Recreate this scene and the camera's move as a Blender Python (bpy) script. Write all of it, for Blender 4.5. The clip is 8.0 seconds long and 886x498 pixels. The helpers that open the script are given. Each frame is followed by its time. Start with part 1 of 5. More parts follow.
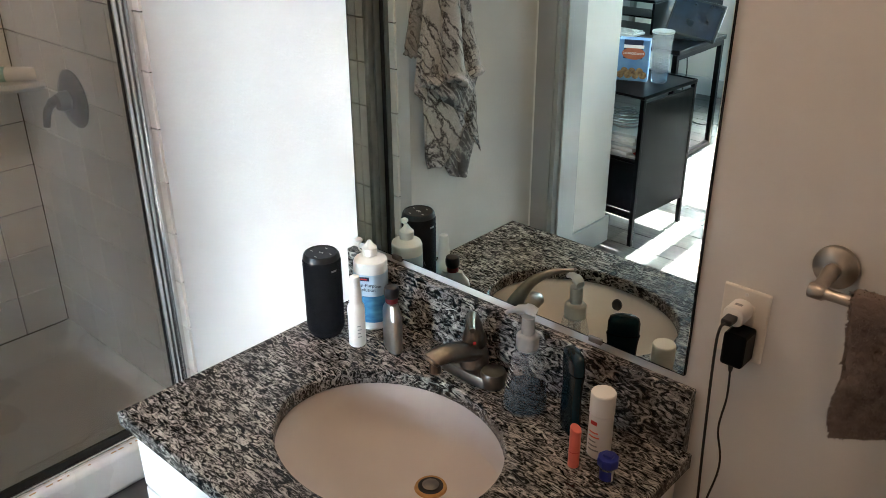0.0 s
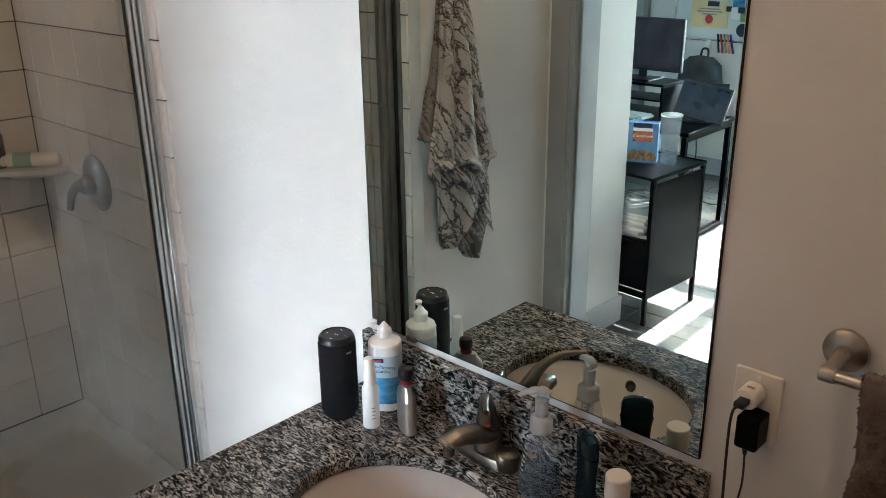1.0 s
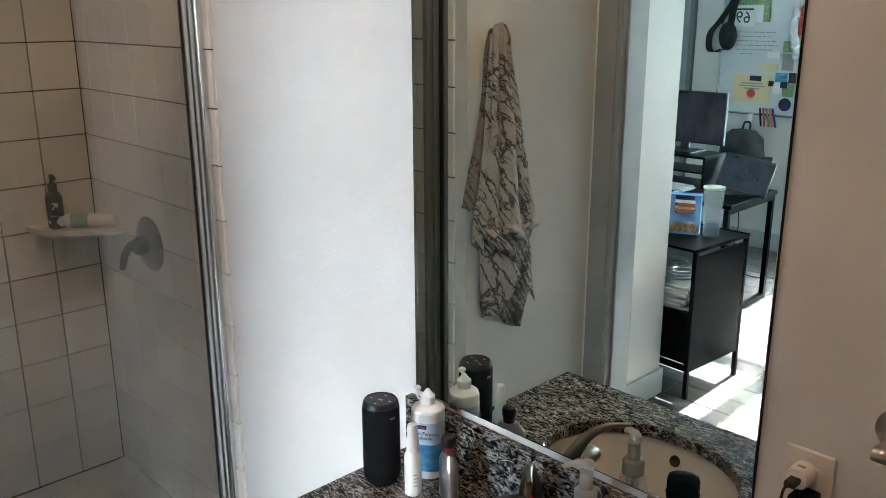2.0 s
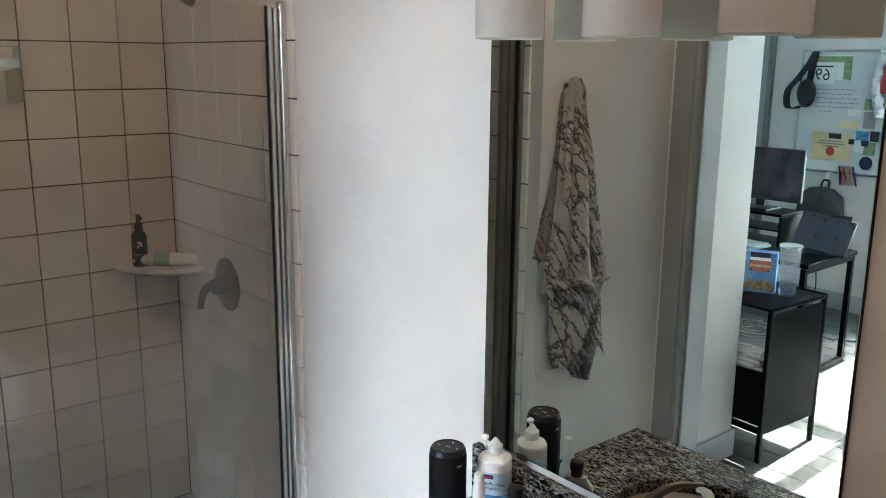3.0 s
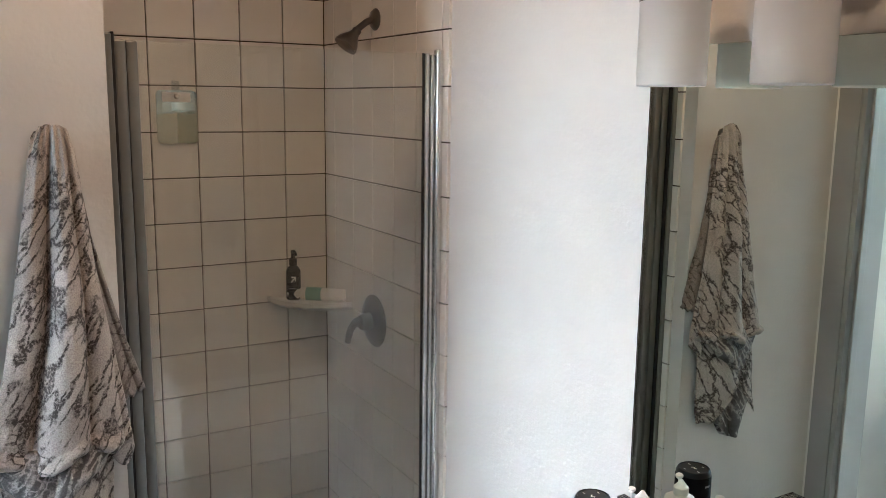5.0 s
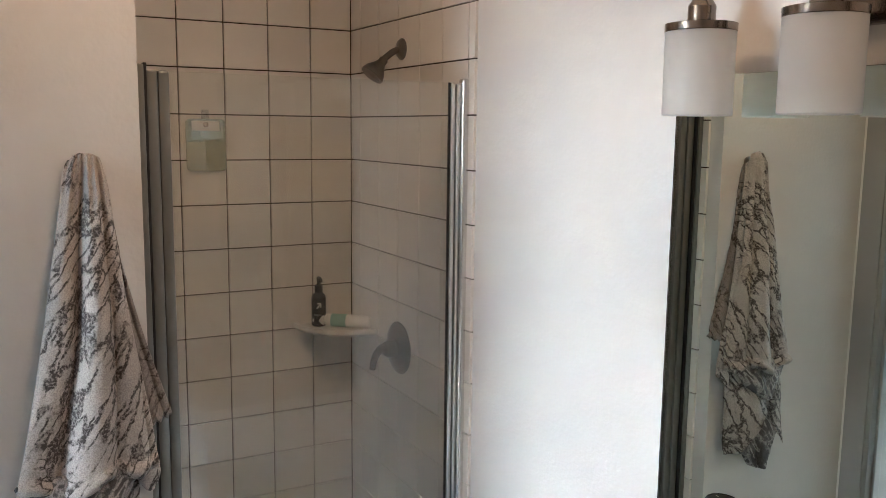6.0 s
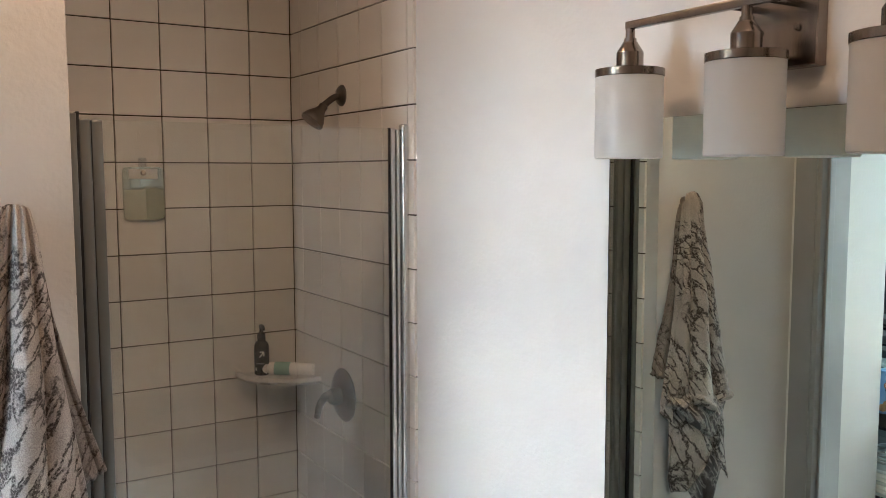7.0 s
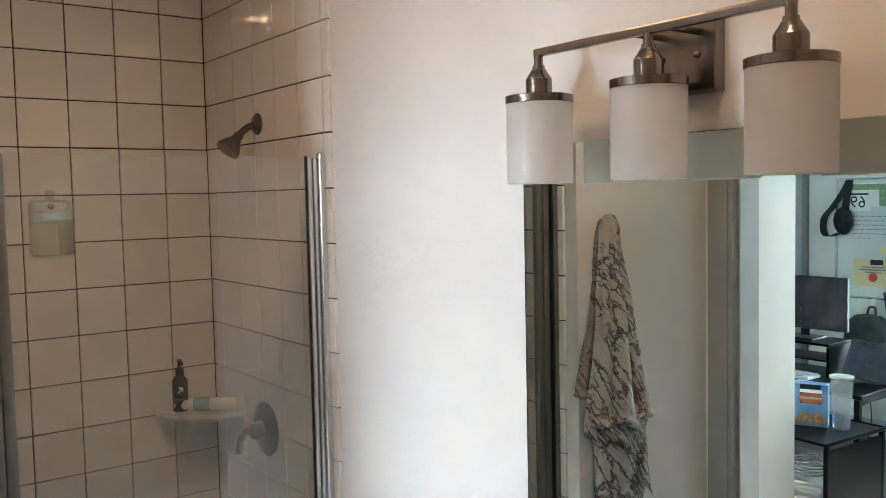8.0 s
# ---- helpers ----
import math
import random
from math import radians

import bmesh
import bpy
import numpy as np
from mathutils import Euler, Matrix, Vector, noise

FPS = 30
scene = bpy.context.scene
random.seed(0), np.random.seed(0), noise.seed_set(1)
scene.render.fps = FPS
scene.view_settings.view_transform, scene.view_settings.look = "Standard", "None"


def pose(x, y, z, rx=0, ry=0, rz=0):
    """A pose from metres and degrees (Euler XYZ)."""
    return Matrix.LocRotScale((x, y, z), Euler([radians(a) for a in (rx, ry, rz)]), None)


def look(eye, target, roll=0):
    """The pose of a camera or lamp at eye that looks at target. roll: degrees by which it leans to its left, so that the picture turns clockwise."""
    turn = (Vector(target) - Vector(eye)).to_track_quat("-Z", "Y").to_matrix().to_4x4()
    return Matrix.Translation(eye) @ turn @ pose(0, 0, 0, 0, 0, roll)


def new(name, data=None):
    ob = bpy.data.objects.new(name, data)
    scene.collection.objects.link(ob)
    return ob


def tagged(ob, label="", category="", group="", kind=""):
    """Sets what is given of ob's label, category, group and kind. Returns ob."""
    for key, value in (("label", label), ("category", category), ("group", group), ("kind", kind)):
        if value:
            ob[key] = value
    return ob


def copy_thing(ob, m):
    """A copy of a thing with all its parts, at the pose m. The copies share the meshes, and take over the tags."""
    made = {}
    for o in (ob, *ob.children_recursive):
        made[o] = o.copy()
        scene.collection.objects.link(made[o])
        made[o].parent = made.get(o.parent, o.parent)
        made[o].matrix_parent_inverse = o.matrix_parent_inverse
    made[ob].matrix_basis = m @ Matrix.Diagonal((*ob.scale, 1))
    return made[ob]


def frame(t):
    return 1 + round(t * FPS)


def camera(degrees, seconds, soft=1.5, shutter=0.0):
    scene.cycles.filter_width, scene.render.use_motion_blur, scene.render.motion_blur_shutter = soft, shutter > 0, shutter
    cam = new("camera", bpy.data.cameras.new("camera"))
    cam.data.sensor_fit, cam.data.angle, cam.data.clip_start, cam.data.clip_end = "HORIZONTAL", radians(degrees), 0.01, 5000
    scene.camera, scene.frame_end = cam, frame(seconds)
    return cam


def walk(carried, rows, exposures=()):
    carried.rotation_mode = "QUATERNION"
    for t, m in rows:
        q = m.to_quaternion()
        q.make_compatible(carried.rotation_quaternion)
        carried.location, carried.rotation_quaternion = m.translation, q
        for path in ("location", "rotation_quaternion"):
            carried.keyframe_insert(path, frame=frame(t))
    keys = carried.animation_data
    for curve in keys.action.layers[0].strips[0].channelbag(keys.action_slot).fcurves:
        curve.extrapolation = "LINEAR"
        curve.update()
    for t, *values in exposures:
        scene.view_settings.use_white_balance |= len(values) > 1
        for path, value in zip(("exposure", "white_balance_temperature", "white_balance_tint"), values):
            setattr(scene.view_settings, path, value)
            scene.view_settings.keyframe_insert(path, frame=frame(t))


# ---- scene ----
cam = camera(55.0, 8.0, soft=0.8)
PATH = [
    (0, (2.903, -1.1, 1.726), (1.686, 0.232, 0.863), -0.3),
    (0.5, (2.912, -1.109, 1.738), (1.658, 0.243, 0.964), -0.6),
    (1, (2.917, -1.117, 1.744), (1.63, 0.248, 1.05), -0.7),
    (2.5, (2.919, -1.159, 1.759), (1.477, 0.14, 1.276), 0.2),
    (3, (2.923, -1.168, 1.758), (1.417, 0.074, 1.324), 0.5),
    (3.5, (2.914, -1.176, 1.759), (1.348, -0.002, 1.35), 0.8),
    (4, (2.917, -1.184, 1.76), (1.292, -0.084, 1.374), 0.8),
    (4.5, (2.915, -1.196, 1.76), (1.246, -0.156, 1.393), 0.8),
    (6, (2.919, -1.21, 1.766), (1.181, -0.261, 1.487), 0.7),
    (6.5, (2.923, -1.205, 1.767), (1.2, -0.214, 1.543), 0.3),
    (7, (2.926, -1.194, 1.769), (1.238, -0.135, 1.591), -0.1),
    (7.5, (2.925, -1.178, 1.772), (1.281, -0.049, 1.629), -0.6),
    (8, (2.931, -1.169, 1.773), (1.335, 0.031, 1.652), -1.2),
]
walk(cam, [(t, look(eye, target, roll)) for t, eye, target, roll in PATH],
     [(0.0, 5.92, 6200, 10), (0.5, 5.80, 6150, 10), (1.0, 5.68, 6120, 10), (2.5, 5.57, 6110, 10), (3.0, 5.48, 6080, 10), (3.5, 5.43, 6090, 10.5),
      (4.5, 5.68, 6150, 11), (6.0, 5.78, 6250, 11.5), (7.0, 5.71, 6290, 11.5), (8.0, 5.84, 6320, 11.5)])

# ---- world, sun, lamps ----
world = bpy.data.worlds.new("world")
scene.world = world
world.use_nodes = True
wn = world.node_tree.nodes
sky = wn.new("ShaderNodeTexSky")
sky.sky_type, sky.sun_disc = "NISHITA", False
sky.sun_elevation, sky.sun_rotation = radians(39), radians(180)
wn["Background"].inputs["Strength"].default_value = 0.05
world.node_tree.links.new(sky.outputs[0], wn["Background"].inputs["Color"])

sun_data = bpy.data.lights.new("sun", "SUN")
sun_data.energy, sun_data.angle, sun_data.color = 1.5, radians(0.5), (1.0, 0.98, 0.955)
sun = new("sun", sun_data)
sun.matrix_world = look((1.9, -8.0, 7.0), (1.9 + 0.15, -8.0 + 5.0, 7.0 - 4.05))

# daylight in the opening of the far room's window
sky_data = bpy.data.lights.new("window_daylight", "AREA")
sky_data.shape, sky_data.size, sky_data.size_y = "RECTANGLE", 1.25, 1.9
sky_data.energy, sky_data.color = 1.75, (0.41, 0.74, 1.0)
daylight = new("window_daylight", sky_data)
daylight.matrix_world = look((1.305, -4.875, 1.55), (1.305, 0.0, 1.55))


# ---- materials ----


def base_material(name, rough=0.5, metal=0.0):
    m = bpy.data.materials.new(name)
    m.use_nodes = True
    b = m.node_tree.nodes["Principled BSDF"]
    b.inputs["Roughness"].default_value = rough
    b.inputs["Metallic"].default_value = metal
    return m, m.node_tree.nodes, m.node_tree.links, b


def ramp(nodes, stops):
    r = nodes.new("ShaderNodeValToRGB")
    e = r.color_ramp.elements
    while len(e) < len(stops):
        e.new(0.5)
    for k, (p, c) in zip(e, stops):
        k.position, k.color = p, (*c, 1)
    return r


def surface(name, c1, c2, scale=8.0, rough=0.5, metal=0.0, bump=0.0, bump_scale=60.0, rough2=None, coord="Object", stretch=(1, 1, 1), vary=0.0):
    """Two-scale surface: a slow drift from c1 to c2, fine grain in the relief and the gloss."""
    m, n, l, b = base_material(name, rough, metal)
    tc = n.new("ShaderNodeTexCoord")
    mp = n.new("ShaderNodeMapping")
    mp.inputs["Scale"].default_value = stretch
    l.new(tc.outputs[coord], mp.inputs[0])
    t = n.new("ShaderNodeTexNoise")
    t.inputs["Scale"].default_value, t.inputs["Detail"].default_value = scale, 5
    l.new(mp.outputs[0], t.inputs["Vector"])
    r = ramp(n, [(0.3, c1), (0.7, c2)])
    l.new(t.outputs[0], r.inputs[0])
    colour = r.outputs[0]
    if vary:
        oi = n.new("ShaderNodeObjectInfo")
        hs = n.new("ShaderNodeHueSaturation")
        mr = n.new("ShaderNodeMapRange")
        mr.inputs["To Min"].default_value, mr.inputs["To Max"].default_value = 1 - vary, 1 + vary
        l.new(oi.outputs["Random"], mr.inputs["Value"])
        l.new(mr.outputs[0], hs.inputs["Value"])
        l.new(colour, hs.inputs["Color"])
        colour = hs.outputs[0]
    l.new(colour, b.inputs["Base Color"])
    f = n.new("ShaderNodeTexNoise")
    f.inputs["Scale"].default_value, f.inputs["Detail"].default_value = bump_scale, 4
    l.new(mp.outputs[0], f.inputs["Vector"])
    if bump:
        bp = n.new("ShaderNodeBump")
        bp.inputs["Strength"].default_value, bp.inputs["Distance"].default_value = bump, 0.002
        l.new(f.outputs[0], bp.inputs["Height"])
        l.new(bp.outputs[0], b.inputs["Normal"])
    if rough2 is not None:
        rr = n.new("ShaderNodeMapRange")
        rr.inputs["To Min"].default_value, rr.inputs["To Max"].default_value = rough, rough2
        l.new(t.outputs[0], rr.inputs["Value"])
        l.new(rr.outputs[0], b.inputs["Roughness"])
    return m


def granite():
    m, n, l, b = base_material("granite", 0.16)
    tc = n.new("ShaderNodeTexCoord")
    mp = n.new("ShaderNodeMapping")
    mp.inputs["Rotation"].default_value = (0.5, 0.4, 0.7)
    mp.inputs["Scale"].default_value = (0.72, 2.1, 1.4)
    l.new(tc.outputs["Object"], mp.inputs[0])
    a = n.new("ShaderNodeTexNoise")
    a.inputs["Scale"].default_value, a.inputs["Detail"].default_value = 66, 8
    a.inputs["Distortion"].default_value, a.inputs["Roughness"].default_value = 1.7, 0.60
    l.new(mp.outputs[0], a.inputs["Vector"])
    r = ramp(n, [(0.425, (0.007, 0.0085, 0.009)), (0.470, (0.050, 0.050, 0.047)), (0.518, (0.195, 0.188, 0.172)), (0.605, (0.44, 0.424, 0.392))])
    l.new(a.outputs[0], r.inputs[0])
    big = n.new("ShaderNodeTexNoise")
    big.inputs["Scale"].default_value, big.inputs["Detail"].default_value, big.inputs["Distortion"].default_value = 22, 3, 1.2
    l.new(mp.outputs[0], big.inputs["Vector"])
    r2 = ramp(n, [(0.38, (0.50, 0.50, 0.52)), (0.56, (1.0, 1.0, 1.0))])
    l.new(big.outputs[0], r2.inputs[0])
    mx = n.new("ShaderNodeMix")
    mx.data_type, mx.blend_type = "RGBA", "MULTIPLY"
    mx.inputs["Factor"].default_value = 1.0
    l.new(r.outputs[0], mx.inputs[6])
    l.new(r2.outputs[0], mx.inputs[7])
    l.new(mx.outputs[2], b.inputs["Base Color"])
    b.inputs["Specular IOR Level"].default_value = 0.22
    return m


def marbled(name, ground, ground2, vein, share=0.5, fold_bump=0.45):
    """Terry cloth printed with long branching cracks that lean one way and come in patches."""
    m, n, l, b = base_material(name, 0.95)
    b.inputs["Specular IOR Level"].default_value = 0.1
    b.inputs["Sheen Weight"].default_value, b.inputs["Sheen Roughness"].default_value = 0.15, 0.6
    tc = n.new("ShaderNodeTexCoord")

    def noise_at(source, size, detail=4, rough=0.55):
        t = n.new("ShaderNodeTexNoise")
        t.inputs["Scale"].default_value, t.inputs["Detail"].default_value, t.inputs["Roughness"].default_value = size, detail, rough
        l.new(source, t.inputs["Vector"])
        return t

    def times(p, q, how="MULTIPLY"):
        k = n.new("ShaderNodeMath")
        k.operation = how
        l.new(p, k.inputs[0])
        l.new(q, k.inputs[1])
        return k.outputs[0]

    wobble = noise_at(tc.outputs["Object"], 30, 4)
    lines = []
    for tilt, across, along, thin, soft, patch, cut in ((26, 25, 2.5, 0.035, 0.080, 5.0, 0.475), (33, 52, 7, 0.05, 0.12, 7.5, 0.505), (8, 40, 60, 0.05, 0.12, 7.0, 0.57)):
        lean = n.new("ShaderNodeMapping")
        lean.inputs["Rotation"].default_value = (radians(tilt), 0, 0)
        l.new(tc.outputs["Object"], lean.inputs[0])
        pull = n.new("ShaderNodeMapping")
        pull.inputs["Scale"].default_value = (across * 0.35, across, along)
        l.new(lean.outputs[0], pull.inputs[0])
        bent = n.new("ShaderNodeMix")
        bent.data_type, bent.blend_type = "RGBA", "LINEAR_LIGHT"
        bent.inputs["Factor"].default_value = 0.34
        l.new(pull.outputs[0], bent.inputs[6])
        l.new(wobble.outputs["Color"], bent.inputs[7])
        cells = n.new("ShaderNodeTexVoronoi")
        cells.feature = "DISTANCE_TO_EDGE"
        cells.inputs["Scale"].default_value = 1.0
        l.new(bent.outputs[2], cells.inputs["Vector"])
        crack = ramp(n, [(thin, (1, 1, 1)), (soft, (0, 0, 0))])
        l.new(cells.outputs["Distance"], crack.inputs[0])
        lo = cut + 0.03 * (0.5 - share) * 4
        gate = ramp(n, [(lo, (0, 0, 0)), (lo + 0.05, (1, 1, 1))])
        l.new(noise_at(lean.outputs[0], patch, 5, 0.6).outputs[0], gate.inputs[0])
        lines.append(times(crack.outputs[0], gate.outputs[0]))
    ink = times(times(lines[0], lines[1], "MAXIMUM"), lines[2], "MAXIMUM")
    speckle = ramp(n, [(0.36, (0.35, 0.35, 0.35)), (0.52, (1, 1, 1))])
    l.new(noise_at(tc.outputs["Object"], 170, 3).outputs[0], speckle.inputs[0])
    ink = times(ink, speckle.outputs[0])
    drift = ramp(n, [(0.35, ground), (0.65, ground2)])
    l.new(noise_at(tc.outputs["Object"], 9, 4).outputs[0], drift.inputs[0])
    printed = n.new("ShaderNodeMix")
    printed.data_type = "RGBA"
    l.new(ink, printed.inputs["Factor"])
    l.new(drift.outputs[0], printed.inputs[6])
    printed.inputs[7].default_value = (*vein, 1)
    pile = noise_at(tc.outputs["Object"], 330, 3)
    shade = ramp(n, [(0.32, (0.66, 0.66, 0.66)), (0.62, (1.10, 1.10, 1.10))])
    l.new(pile.outputs[0], shade.inputs[0])
    mx = n.new("ShaderNodeMix")
    mx.data_type, mx.blend_type = "RGBA", "MULTIPLY"
    mx.inputs["Factor"].default_value = 1.0
    l.new(printed.outputs[2], mx.inputs[6])
    l.new(shade.outputs[0], mx.inputs[7])
    l.new(mx.outputs[2], b.inputs["Base Color"])
    bp = n.new("ShaderNodeBump")
    bp.inputs["Strength"].default_value, bp.inputs["Distance"].default_value = fold_bump, 0.004
    l.new(pile.outputs[0], bp.inputs["Height"])
    l.new(bp.outputs[0], b.inputs["Normal"])
    return m


def brushed(name, c1, c2, rough=0.28):
    return surface(name, c1, c2, 5, rough, 1.0, 0.05, 60, rough + 0.08, stretch=(6, 6, 0.7))


def clear(name, colour=(1, 1, 1), rough=0.0, ior=1.45):
    m, n, l, b = base_material(name, rough)
    b.inputs["Base Color"].default_value = (*colour, 1)
    b.inputs["Transmission Weight"].default_value = 1.0
    b.inputs["IOR"].default_value = ior
    return m


def filmed_glass():
    """Shower glass: clear, with a thin veil of dried soap and water."""
    m, n, l, b = base_material("shower_glass", 0.0)
    b.inputs["Base Color"].default_value = (0.965, 0.99, 0.97, 1)
    b.inputs["Transmission Weight"].default_value = 1.0
    b.inputs["IOR"].default_value = 1.5
    veil = n.new("ShaderNodeBsdfDiffuse")
    veil.inputs["Color"].default_value = (0.6, 0.62, 0.62, 1)
    tc = n.new("ShaderNodeTexCoord")
    t = n.new("ShaderNodeTexNoise")
    t.inputs["Scale"].default_value, t.inputs["Detail"].default_value = 4, 6
    l.new(tc.outputs["Object"], t.inputs["Vector"])
    mr = n.new("ShaderNodeMapRange")
    mr.inputs["From Min"].default_value, mr.inputs["From Max"].default_value = 0.3, 0.7
    mr.inputs["To Min"].default_value, mr.inputs["To Max"].default_value = 0.022, 0.055
    l.new(t.outputs[0], mr.inputs["Value"])
    mx = n.new("ShaderNodeMixShader")
    l.new(mr.outputs[0], mx.inputs[0])
    l.new(b.outputs[0], mx.inputs[1])
    l.new(veil.outputs[0], mx.inputs[2])
    l.new(mx.outputs[0], n["Material Output"].inputs["Surface"])
    return m


def thin_plastic(name="clear_plastic", low=0.89, high=0.92):
    """Clear thin-walled plastic: mostly see-through with a soft gloss and a slight haze."""
    m, n, l, b = base_material(name, 0.12)
    b.inputs["Base Color"].default_value = (0.62, 0.64, 0.66, 1)
    see = n.new("ShaderNodeBsdfTransparent")
    see.inputs["Color"].default_value = (0.90, 0.92, 0.94, 1)
    t = n.new("ShaderNodeTexNoise")
    t.inputs["Scale"].default_value, t.inputs["Detail"].default_value = 3, 2
    mr = n.new("ShaderNodeMapRange")
    mr.inputs["To Min"].default_value, mr.inputs["To Max"].default_value = low, high
    l.new(t.outputs[0], mr.inputs["Value"])
    mx = n.new("ShaderNodeMixShader")
    l.new(mr.outputs[0], mx.inputs[0])
    l.new(b.outputs[0], mx.inputs[1])
    l.new(see.outputs[0], mx.inputs[2])
    l.new(mx.outputs[0], n["Material Output"].inputs["Surface"])
    return m


def plank_floor():
    m, n, l, b = base_material("floor_boards", 0.6)
    b.inputs["Specular IOR Level"].default_value = 0.3
    tc = n.new("ShaderNodeTexCoord")
    mp = n.new("ShaderNodeMapping")
    mp.inputs["Scale"].default_value = (1.2, 12, 1)
    l.new(tc.outputs["Object"], mp.inputs[0])
    t = n.new("ShaderNodeTexNoise")
    t.inputs["Scale"].default_value, t.inputs["Detail"].default_value, t.inputs["Distortion"].default_value = 5, 8, 0.6
    l.new(mp.outputs[0], t.inputs["Vector"])
    r = ramp(n, [(0.3, (0.030, 0.029, 0.028)), (0.7, (0.075, 0.072, 0.068))])
    l.new(t.outputs[0], r.inputs[0])
    oi = n.new("ShaderNodeObjectInfo")
    mr = n.new("ShaderNodeMapRange")
    mr.inputs["To Min"].default_value, mr.inputs["To Max"].default_value = 0.75, 1.25
    l.new(oi.outputs["Random"], mr.inputs["Value"])
    hs = n.new("ShaderNodeHueSaturation")
    l.new(mr.outputs[0], hs.inputs["Value"])
    l.new(r.outputs[0], hs.inputs["Color"])
    l.new(hs.outputs[0], b.inputs["Base Color"])
    bp = n.new("ShaderNodeBump")
    bp.inputs["Strength"].default_value, bp.inputs["Distance"].default_value = 0.2, 0.001
    l.new(t.outputs[0], bp.inputs["Height"])
    l.new(bp.outputs[0], b.inputs["Normal"])
    return m


M_WALL = surface("wall_paint", (0.66, 0.642, 0.615), (0.71, 0.692, 0.665), 1.5, 0.46, 0, 0.38, 85, 0.56)
M_CEIL = surface("ceiling_paint", (0.78, 0.77, 0.75), (0.82, 0.81, 0.79), 2, 0.8, 0, 0.2, 120)
M_TILE = surface("glazed_tile", (0.76, 0.73, 0.68), (0.82, 0.79, 0.74), 3, 0.03, 0, 0.03, 14, 0.07, coord="Object", vary=0.035)
M_GROUT = surface("grout", (0.030, 0.019, 0.012), (0.070, 0.046, 0.030), 9, 0.9, 0, 0.4, 220)
M_GREYTRIM = surface("grey_trim_paint", (0.30, 0.31, 0.32), (0.36, 0.37, 0.38), 3, 0.4, 0, 0.1, 160)
M_BASEBOARD = surface("baseboard_paint", (0.36, 0.37, 0.38), (0.42, 0.43, 0.44), 3, 0.4, 0, 0.1, 160)
M_GRANITE = granite()
M_CERAMIC = surface("ceramic", (0.52, 0.475, 0.44), (0.58, 0.53, 0.495), 2, 0.34, 0, 0.02, 8, 0.42)
M_ACRYLIC = surface("acrylic_white", (0.70, 0.69, 0.66), (0.80, 0.79, 0.77), 5, 0.2, 0, 0.05, 40, 0.35)
M_CABINET = surface("cabinet_lacquer", (0.78, 0.78, 0.77), (0.83, 0.83, 0.82), 3, 0.3, 0, 0.06, 120, 0.4)
M_NICKEL = brushed("brushed_nickel", (0.40, 0.36, 0.32), (0.52, 0.48, 0.43))
M_FIXTURE = brushed("dark_nickel", (0.22, 0.19, 0.168), (0.30, 0.26, 0.23), 0.2)
M_TAP = brushed("worn_nickel", (0.20, 0.180, 0.157), (0.29, 0.262, 0.23), 0.27)
M_BRONZE = brushed("darkened_nickel", (0.16, 0.14, 0.125), (0.24, 0.215, 0.19), 0.25)
M_ALU = surface("aluminium_frame", (0.66, 0.65, 0.63), (0.72, 0.71, 0.69), 3, 0.20, 1.0, 0.02, 160, 0.28)
M_BROWNALU = surface("bronze_frame", (0.215, 0.218, 0.206), (0.27, 0.272, 0.258), 4, 0.36, 0.85, 0.03, 200, 0.5)
M_RUBBER = surface("black_rubber", (0.010, 0.010, 0.010), (0.02, 0.02, 0.02), 20, 0.6, 0, 0.1, 300)
M_BLACK = surface("black_plastic", (0.004, 0.004, 0.006), (0.010, 0.010, 0.012), 12, 0.35, 0, 0.05, 200, 0.45)
M_FABRIC = surface("speaker_mesh", (0.003, 0.0035, 0.005), (0.007, 0.0075, 0.010), 60, 0.75, 0, 0.8, 900)
M_FABRIC.node_tree.nodes["Principled BSDF"].inputs["Specular IOR Level"].default_value = 0.2
M_WHITE = surface("white_plastic", (0.78, 0.76, 0.73), (0.83, 0.81, 0.78), 6, 0.32, 0, 0.04, 60, 0.42)
M_IVORY = surface("ivory_plate", (0.74, 0.70, 0.63), (0.79, 0.75, 0.68), 6, 0.35, 0, 0.03, 60)
M_STEEL = surface("bare_steel", (0.58, 0.57, 0.55), (0.68, 0.67, 0.65), 10, 0.3, 1.0, 0.08, 150, 0.4)
M_TEAL = surface("dark_teal_plastic", (0.002, 0.013, 0.019), (0.004, 0.019, 0.027), 8, 0.10, 0, 0.02, 60, 0.16)
M_TEAL.node_tree.nodes["Principled BSDF"].inputs["Specular IOR Level"].default_value = 0.3
M_CORAL = surface("coral_plastic", (0.78, 0.16, 0.11), (0.84, 0.20, 0.14), 10, 0.35, 0, 0.03, 90)
M_BLUE = surface("deep_blue_plastic", (0.012, 0.02, 0.19), (0.02, 0.03, 0.26), 10, 0.35, 0, 0.05, 90)
M_BLUELABEL = surface("blue_label", (0.02, 0.13, 0.34), (0.10, 0.36, 0.58), 30, 0.4, 0, 0.02, 60, stretch=(1, 1, 2.5))
M_PALELABEL = surface("pale_blue_label", (0.40, 0.55, 0.66), (0.55, 0.68, 0.76), 20, 0.4)
M_NAVY = surface("navy_ink", (0.01, 0.015, 0.05), (0.015, 0.02, 0.07), 20, 0.4)
M_RED = surface("red_ink", (0.55, 0.03, 0.03), (0.65, 0.05, 0.04), 20, 0.4)
M_DARKRED = surface("dark_red_plastic", (0.14, 0.008, 0.012), (0.20, 0.012, 0.016), 20, 0.4)
